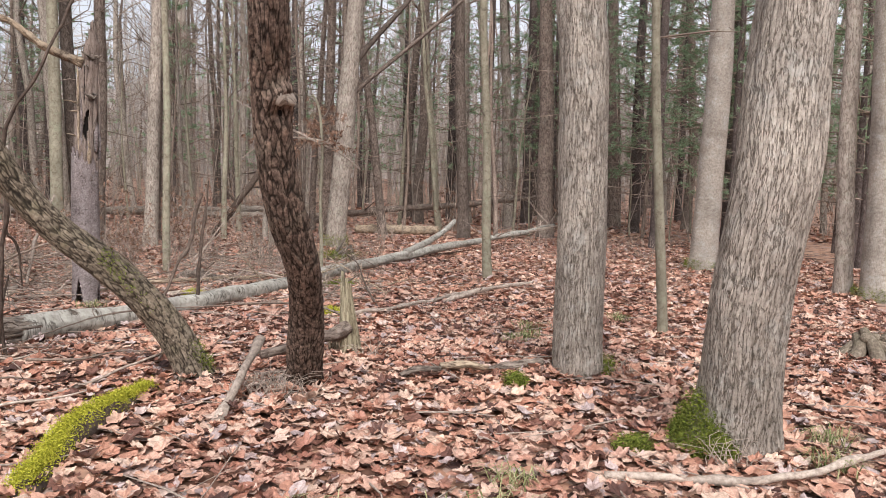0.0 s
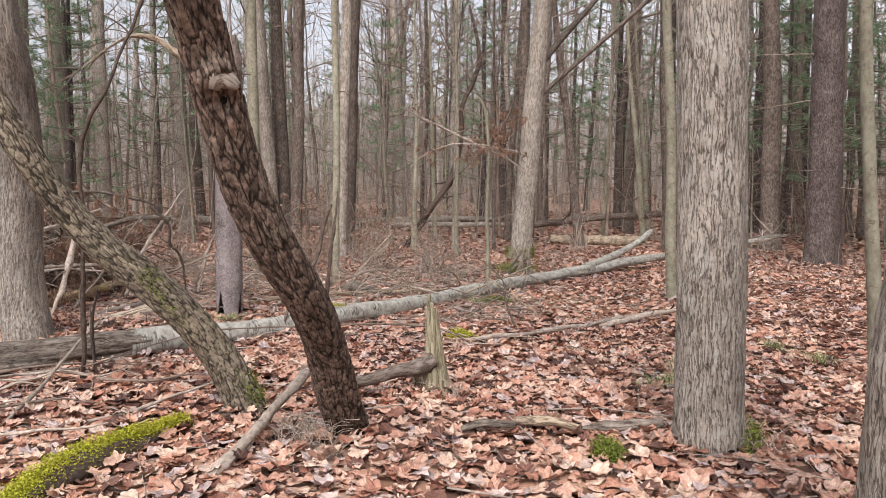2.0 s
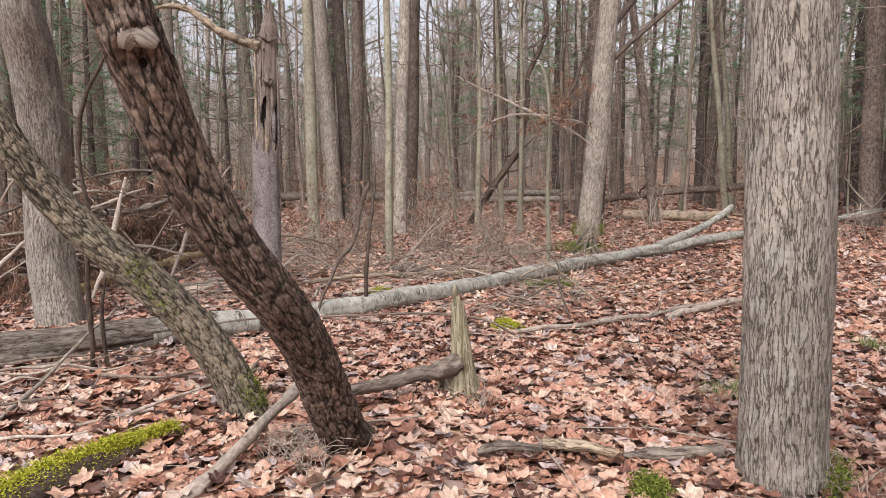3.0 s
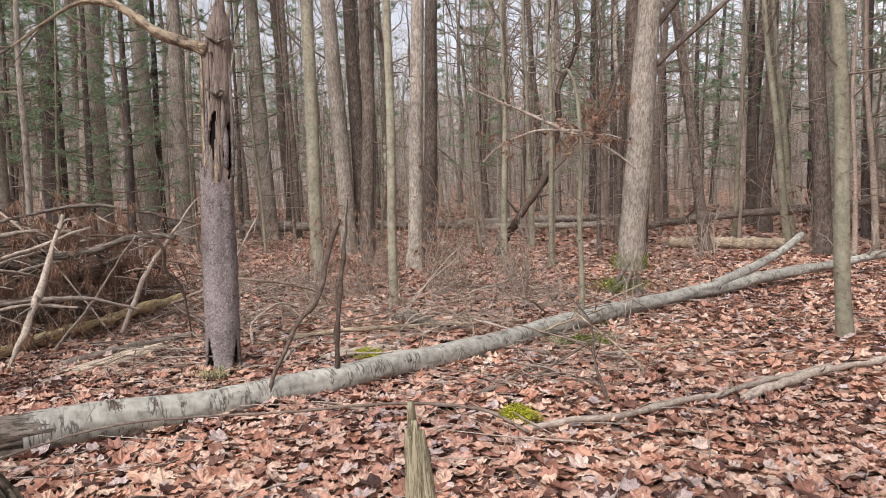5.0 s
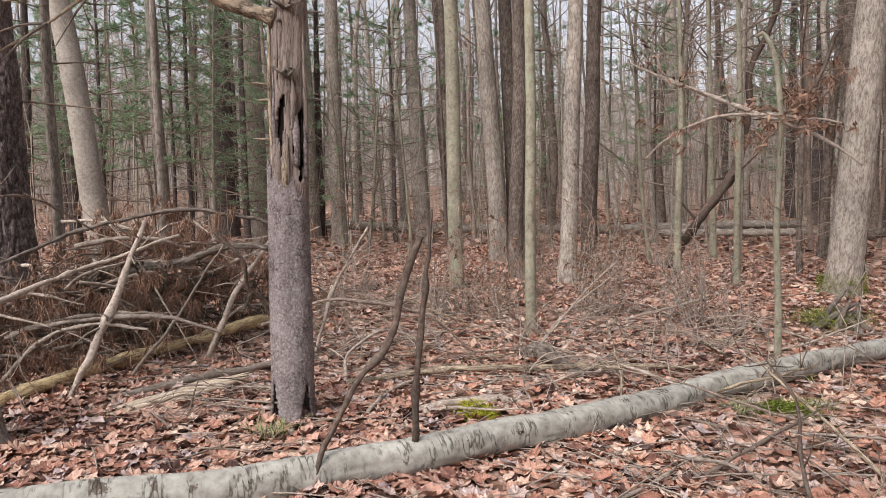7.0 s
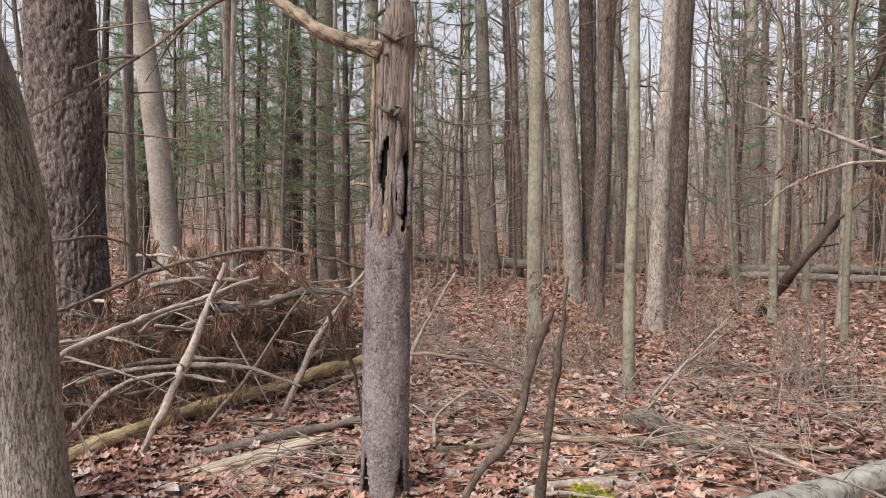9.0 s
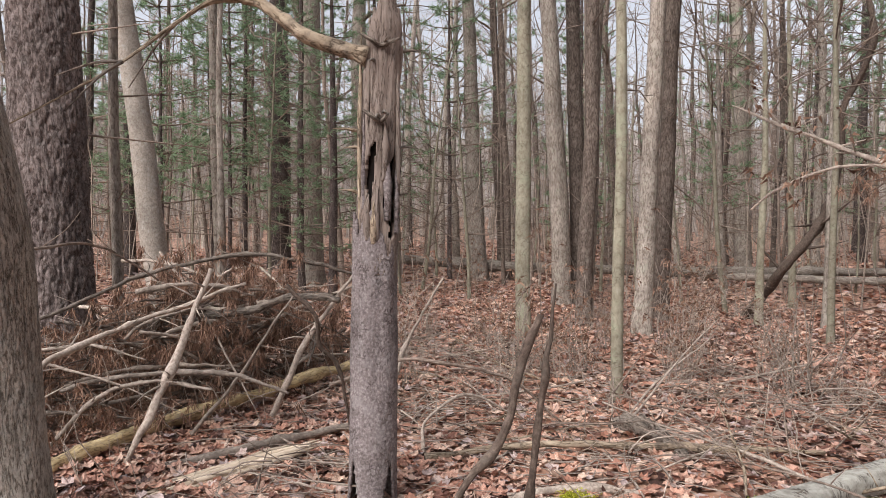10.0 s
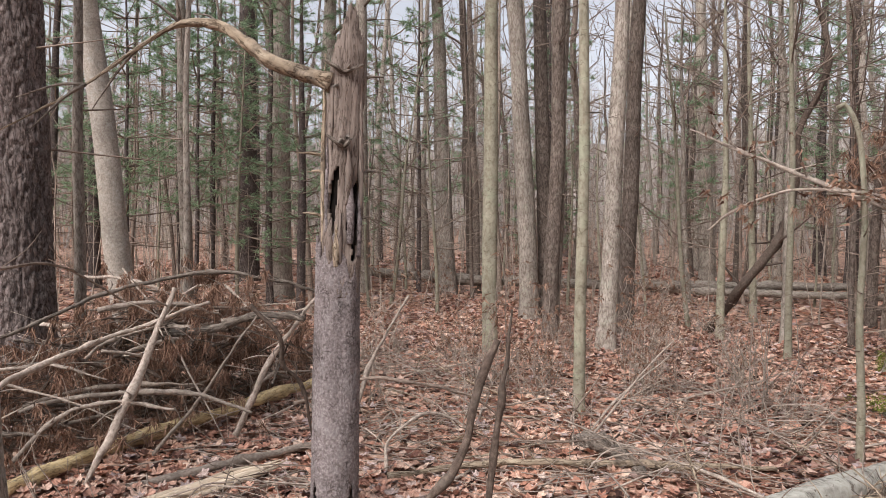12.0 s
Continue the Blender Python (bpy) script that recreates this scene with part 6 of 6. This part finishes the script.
# ---- the brush pile ----
def make_brush():
    cx, cy = -7.5, 8.8
    z = float(height(cx, cy))
    t = thing("brush_pile", "tangled heap of dead boughs with brown withered foliage", "brush pile", (cx, cy, z), kind="stuff")
    rng = np.random.default_rng(320)
    bm, lf = Build(), Build()
    pts = []
    for q in range(300):
        b = np.array([rng.normal(0, 1.15), rng.normal(0, 1.25), 0])
        if cx + b[0] > -6.45 - 0.24 * (cy + b[1] - 7.05):
            b[0] -= 0.9
        if cx + b[0] > -6.35 - 0.24 * (cy + b[1] - 7.05):
            continue
        hmax = 1.15 * math.exp(-(b[0] ** 2 + b[1] ** 2) / 4.0)
        b[2] = rng.uniform(0, 1) * hmax
        d = rng.normal(0, 1, 3) * (1, 1, 0.35)
        d /= np.linalg.norm(d)
        ln = rng.uniform(0.3, 1.1)
        p = curve([b - d * ln / 2, b + rng.uniform(-0.12, 0.12, 3), b + d * ln / 2 - (0, 0, 0.1)], 7)
        p[:, 2] = np.maximum(p[:, 2], 0.01)
        sweep(bm, p, np.linspace(rng.uniform(0.006, 0.024), 0.004, 7), 5, None, q, cap=False)
        for w in range(5):
            s = p[rng.integers(1, 7)]
            e = s + rng.normal(0, 0.16, 3)
            sweep(bm, np.array([s, (s + e) / 2 + 0.015, e]), [0.005, 0.004, 0.002], 3, None, w, cap=False)
            if rng.random() < 0.45:
                pts += [e, (s + e) / 2]
    tagged(part("bough_work", bm, DARKTWIG, t), kind="stuff")
    tufts(lf, pts, rng, 24, 0.13, 0.01, 1.5, 0.7)
    tagged(part("dead_foliage", lf, DEAD, t, smooth=False), kind="stuff")


make_brush()


def pile_branches():
    """Bare boughs and sticks thrown across one another on the heap."""
    rng = np.random.default_rng(421)
    kinds = [("bare pale grey bough lying across the brush", GREYTWIG), ("dark bare bough tangled in the brush", DARKTWIG), ("weathered brown bough lying in the brush", WEATHERED)]
    for q in range(54):
        x, y = rng.uniform(-9.0, -6.2), rng.uniform(6.9, 10.2)
        x = min(x, -6.75 - 0.12 * (y - 7.0))
        top = 1.25 * math.exp(-((x + 7.4) ** 2 / 3.0 + (y - 8.8) ** 2 / 4.5))
        z = float(height(x, y)) + 0.08 + top * rng.uniform(0.25, 1.0)
        a = rng.normal(0.9, 0.75)
        ln = rng.uniform(0.7, 2.1)
        d = np.array([math.cos(a), math.sin(a), rng.normal(0.0, 0.28)])
        c = np.array([x, y, z])
        sag = rng.uniform(-0.05, 0.16)
        p = []
        for k in (-0.5, -0.2, 0.12, 0.5):
            w = c + d * ln * k + np.array([rng.normal(0, 0.05), rng.normal(0, 0.05), sag * (0.25 - k * k) * 4])
            w[2] = max(w[2], float(height(w[0], w[1])) + 0.04)
            p.append(tuple(w))
        r = rng.uniform(0.009, 0.023)
        lab, mat = kinds[(0, 0, 1, 0, 2)[q % 5]]
        fallen("fallen_branch", lab, "branch", p, [r * 1.1, r, r * 0.8, r * 0.3], mat, 600 + q, 8, 0.25, 26, int(rng.integers(4, 9)), 0.42, "branches in the brush pile", leaves=(0, 26, 40)[q % 3], spray=(0.15, 0.008, 2.4))


pile_branches()


rng = np.random.default_rng(412)
for q in range(70):
    x, y = (rng.uniform(-7.4, -1.0), rng.uniform(9.2, 14.0)) if q % 5 else (rng.uniform(-3.4, -0.6), rng.uniform(8.9, 10.6))
    a = rng.uniform(0, 6.28)
    ln = rng.uniform(0.5, 1.5)
    rise = rng.uniform(0.05, 0.5) if q % 3 else 0.0
    p = []
    for k in (-0.5, -0.2, 0.15, 0.5):
        px, py = x + math.cos(a) * ln * k + rng.uniform(-0.05, 0.05), y + math.sin(a) * ln * k + rng.uniform(-0.05, 0.05)
        p.append((px, py, float(height(px, py)) + 0.03 + rise * (k + 0.5) + 0.04 * rng.random()))
    r = rng.uniform(0.006, 0.015)
    fallen("dry_branch", "dry twiggy dead branch lying over the leaves", "branch", p, [r, r * 0.85, r * 0.4], (GREYTWIG, PALEWOOD, GREYTWIG, TWIG)[q % 4], 500 + q, 7, 0.25, 24, int(rng.integers(6, 12)), 0.38, "dry branches strewn behind the fallen trunk")


def litter_sticks():
    rng = np.random.default_rng(330)
    bm = Build()
    for q in range(1300):
        if q < 650:
            x, y = rng.uniform(-9, -1.0), rng.uniform(7.5, 14)
        else:
            x, y = rng.uniform(-7, 5), rng.uniform(2.5, 18)
        a = rng.uniform(0, 6.28)
        ln = rng.uniform(0.12, 0.9)
        d = np.array([math.cos(a), math.sin(a)])
        ps = []
        for k in (-0.5, 0.0, 0.5):
            w = d * k * ln + rng.uniform(-0.04, 0.04, 2)
            ps.append((x + w[0], y + w[1], float(height(x + w[0], y + w[1])) + 0.035 + rng.uniform(0, 0.05)))
        sweep(bm, np.array(ps), np.array([1, 0.8, 0.4]) * rng.uniform(0.002, 0.0065), 5, None, q, cap=False)
    o = new("fallen_twigs", bm.mesh("fallen_twigs", GREYTWIG))
    tagged(o, "thin grey and brown twigs strewn over the leaves", "twigs", kind="stuff")


litter_sticks()


def twig_tangles():
    """Low tangles of thin bare twigs caught on one another."""
    for q, (x, y, rx, ry, n) in enumerate([(-5.3, 10.2, 0.7, 0.6, 42), (-6.5, 12.3, 0.9, 0.7, 46), (-2.9, 12.9, 0.8, 0.7, 46), (-3.9, 12.4, 0.5, 0.5, 26), (-4.7, 8.2, 0.35, 0.6, 30), (-7.6, 12.0, 0.8, 0.6, 36), (-3.1, 10.7, 0.6, 0.5, 26)]):
        rng = np.random.default_rng(700 + q)
        z = float(height(x, y))
        t = thing("twig_heap", "loose low tangle of thin bare grey twigs on leaves", "twigs", (x, y, z), "twig heaps")
        for k in range(n):
            a, r = rng.uniform(0, 6.28), math.sqrt(rng.random())
            c = np.array([rx * r * math.cos(a), ry * r * math.sin(a), 0.04 + 0.26 * rng.random() * (1 - r * r)])
            b, ln = rng.uniform(0, 6.28), rng.uniform(0.25, 0.95)
            d = np.array([math.cos(b), math.sin(b), rng.normal(0, 0.25)])
            p = curve([c - d * ln / 2, c + rng.normal(0, 0.05, 3) + (0, 0, 0.04), c + d * ln / 2], 8)
            p[:, 2] = np.maximum(p[:, 2], height(x + p[:, 0], y + p[:, 1]) - z + 0.03)
            bm = Build()
            sweep(bm, p, np.linspace(rng.uniform(0.004, 0.01), 0.002, 8), 5, None, k, cap=False)
            for w in range(2):
                e = p[rng.integers(2, 7)]
                sweep(bm, np.array([e, e + rng.normal(0, 0.1, 3) + (0, 0, 0.03)]), [0.003, 0.0012], 3, None, w, cap=False)
            part("twig", bm, (GREYTWIG, TWIG, GREYTWIG)[k % 3], t)


twig_tangles()


def moss_cushion(x, y, sx, sy, seed, mat, up=0.05):
    rng = np.random.default_rng(seed)
    n = int(2200 * min(1, sx * sy / 0.06)) + 300
    a, r = rng.uniform(0, 6.28, n), np.sqrt(rng.random(n))
    px, py = x + sx * r * np.cos(a), y + sy * r * np.sin(a)
    pz = height(px, py) + 0.03 + up * (1 - r ** 2) * (0.5 + vnoise(px * 14, py * 14, 0, 3))
    bm = Build()
    tufts(bm, np.stack([px, py, pz], -1), rng, 5, 0.022, 0.006)
    z = float(height(x, y))
    lone("moss_cushion", bm, mat, (x, y, z), "small green moss cushion among the leaves", "moss", "moss cushions", "stuff", smooth=False)


for q, (x, y, sx, sy, mat) in enumerate([(-1.22, 8.1, 0.14, 0.07, MOSS), (-2.35, 9.9, 0.14, 0.1, DARKMOSS), (-1.5, 10.6, 0.2, 0.12, DARKMOSS), (-0.42, 3.05, 0.1, 0.06, DARKMOSS), (1.1, 3.95, 0.1, 0.06, DARKMOSS), (-3.2, 9.25, 0.16, 0.1, MOSS), (0.55, 5.0, 0.07, 0.07, DARKMOSS), (-1.8, 11.7, 0.16, 0.1, DARKMOSS)]):
    moss_cushion(x, y, sx, sy, 340 + q, mat)


def grass_tufts():
    rng = np.random.default_rng(350)
    spots = [(0.05, 2.75), (0.22, 2.7), (-0.12, 2.85), (0.3, 3.2), (0.1, 3.1), (2.1, 3.75), (2.25, 4.1), (0.85, 6.9), (0.7, 6.7), (2.0, 8.2), (1.7, 8.6), (-3.9, 8.0), (-1.75, 10.4), (-1.4, 10.8), (0.9, 7.4), (0.4, 3.5), (-0.5, 3.1)]
    for k, (x, y) in enumerate(spots):
        n = 70
        z = float(height(x, y))
        o = np.stack([x + rng.normal(0, 0.06, n), y + rng.normal(0, 0.06, n), np.full(n, z + 0.02)], -1)
        a = rng.uniform(0, 6.28, n)
        out = np.stack([np.cos(a), np.sin(a), 0 * a], -1)
        ln = rng.uniform(0.07, 0.19, (n, 1))
        mid = o + out * ln * 0.35 + np.array([0, 0, 1]) * ln * 0.55
        tip = o + out * ln * 1.0 + np.array([0, 0, 1]) * ln * 0.4
        s = np.stack([-np.sin(a), np.cos(a), 0 * a], -1) * 0.0035
        v = np.stack([o - s, o + s, mid + s * 0.8, mid - s * 0.8, tip], 1)
        f4 = np.arange(n)[:, None] * 5 + np.array([0, 1, 2, 3])
        f3 = np.arange(n)[:, None] * 5 + np.array([3, 2, 4])
        bm = Build()
        bm.add(v.reshape(-1, 3), [f4, f3])
        lone("grass_tuft", bm, GRASS, (x, y, z), "small tuft of yellow-green grass among leaves", "grass", "grass tufts", smooth=False)


grass_tufts()


# ---- fallen leaves ----
def leaf_outline(kind):
    """Polar outline of a lobed leaf (0: fine, 1: plain)."""
    if kind == 0:
        a = np.radians([0, 14, 28, 42, 56, 76, 100, 130, 180, 230, 260, 284, 304, 318, 332, 346]) + math.pi / 2
        r = np.array([1.0, 0.8, 0.68, 0.86, 0.94, 0.7, 0.82, 0.66, 0.48, 0.66, 0.82, 0.7, 0.94, 0.86, 0.68, 0.8])
    elif kind == 1:
        a = np.radians([0, 30, 57, 110, 180, 250, 303, 330]) + math.pi / 2
        r = np.array([1.0, 0.6, 0.92, 0.68, 0.45, 0.68, 0.92, 0.6])
    else:
        a = np.radians([0, 55, 115, 180, 245, 305]) + math.pi / 2
        r = np.array([1.0, 0.85, 0.75, 0.6, 0.75, 0.85])
    return np.stack([np.cos(a) * r, np.sin(a) * r], -1)


def leaf_batch(x, y, rng, kind, size, lift, tilt):
    """Vertices and faces of many curled leaves."""
    ol = leaf_outline(kind)
    k, m = len(ol), len(x)
    s = size * rng.uniform(0.55, 1.25, (m, 1))
    asp = rng.uniform(0.75, 1.05, (m, 1))
    px, py = ol[None, :, 0] * s * asp, ol[None, :, 1] * s
    fold = rng.uniform(-0.4, 0.5, (m, 1))
    curl = rng.uniform(-3.5, 5.0, (m, 1))
    rag = rng.normal(0, 0.075, (m, k)) * s
    pz = fold * np.abs(px) * 0.6 + curl * (px ** 2 + py ** 2) * 1.2 / np.maximum(s, 0.02) * 0.12 + rag
    pts = np.concatenate([np.zeros((m, 1, 3)), np.stack([px, py, pz], -1)], 1)
    ya, ta, tb = rng.uniform(0, 6.283, m), rng.normal(0, tilt, m), rng.normal(0, tilt, m)
    c, sn = np.cos(ta), np.sin(ta)
    X, Y, Z = pts[..., 0], pts[..., 1] * c[:, None] - pts[..., 2] * sn[:, None], pts[..., 1] * sn[:, None] + pts[..., 2] * c[:, None]
    c, sn = np.cos(tb), np.sin(tb)
    X, Z = X * c[:, None] + Z * sn[:, None], -X * sn[:, None] + Z * c[:, None]
    c, sn = np.cos(ya), np.sin(ya)
    X, Y = X * c[:, None] - Y * sn[:, None], X * sn[:, None] + Y * c[:, None]
    z0 = height(x, y) + rng.uniform(0.006, lift, m)
    v = np.stack([X + x[:, None], Y + y[:, None], Z + z0[:, None]], -1)
    j = np.arange(k)
    f = np.stack([np.zeros(k, int), 1 + j, 1 + (j + 1) % k], -1)
    f = (np.arange(m)[:, None, None] * (k + 1) + f[None]).reshape(-1, 3)
    return v.reshape(-1, 3), f


def strew(name, label, n, seed, xr, yr, kind, size, lift, tilt, skip=None):
    rng = np.random.default_rng(seed)
    x, y = rng.uniform(*xr, n), rng.uniform(*yr, n)
    if skip is not None:
        ok = skip(x, y)
        x, y = x[ok], y[ok]
    v, f = leaf_batch(x, y, rng, kind, size, lift, tilt)
    bm = Build()
    bm.add(v, [f])
    tagged(new(name, bm.mesh(name, LEAVES, False)), label, "leaves", kind="stuff")


strew("leaf_litter", "fallen orange and tan maple leaves in a thick layer", 37000, 401, (-6.5, 4.5), (1.8, 9.5), 0, 0.064, 0.045, 0.17, lambda x, y: (np.abs(x + 0.5) < 0.75 * y + 1.5))
strew("leaf_litter", "fallen tan leaves among brush and logs", 56000, 402, (-13, 8), (9.5, 20), 1, 0.067, 0.05, 0.2, lambda x, y: (x < 0.6 * y) & (x > -0.95 * y - 2))
strew("leaf_litter", "fallen tan leaves among brush and logs", 16000, 403, (-12, -6.5), (5, 9.5), 1, 0.066, 0.05, 0.2)
strew("leaf_litter", "fallen tan leaves under the far maples", 9000, 406, (4.5, 9.5), (4, 9.5), 1, 0.064, 0.05, 0.2)
strew("leaf_litter", "distant carpet of fallen leaves", 38000, 404, (-34, 14), (9.5, 40), 2, 0.1, 0.08, 0.2, lambda x, y: (y > 20) | (x < -13))
strew("leaf_litter", "fallen orange and tan maple leaves in a thick layer", 5000, 405, (-6, 6), (-5, 1.8), 1, 0.065, 0.05, 0.3)


def single_leaves():
    """The leaves that lie on top nearest the way, one by one."""
    rng = np.random.default_rng(410)
    forms = []
    for q in range(8):
        v, f = leaf_batch(np.array([0.0]), np.array([0.0]), rng, 0, 0.066, 0.007, 0.05)
        v = v - v[0]
        bm = Build()
        bm.add(v, [f])
        forms.append(bm.mesh("leaf", LEAF, False))
    for q in range(300):
        y = rng.uniform(2.6, 7.6)
        x = rng.uniform(-1.9, 1.6) - 0.12 * (y - 4)
        ob = new("leaf", forms[q % 8])
        ob.matrix_basis = pose(x, y, float(height(x, y)) + rng.uniform(0.035, 0.06), rng.normal(0, 12), rng.normal(0, 12), rng.uniform(0, 360)) @ Matrix.Scale(rng.uniform(0.8, 1.25), 4)
        ob.parent = GROUND


single_leaves()
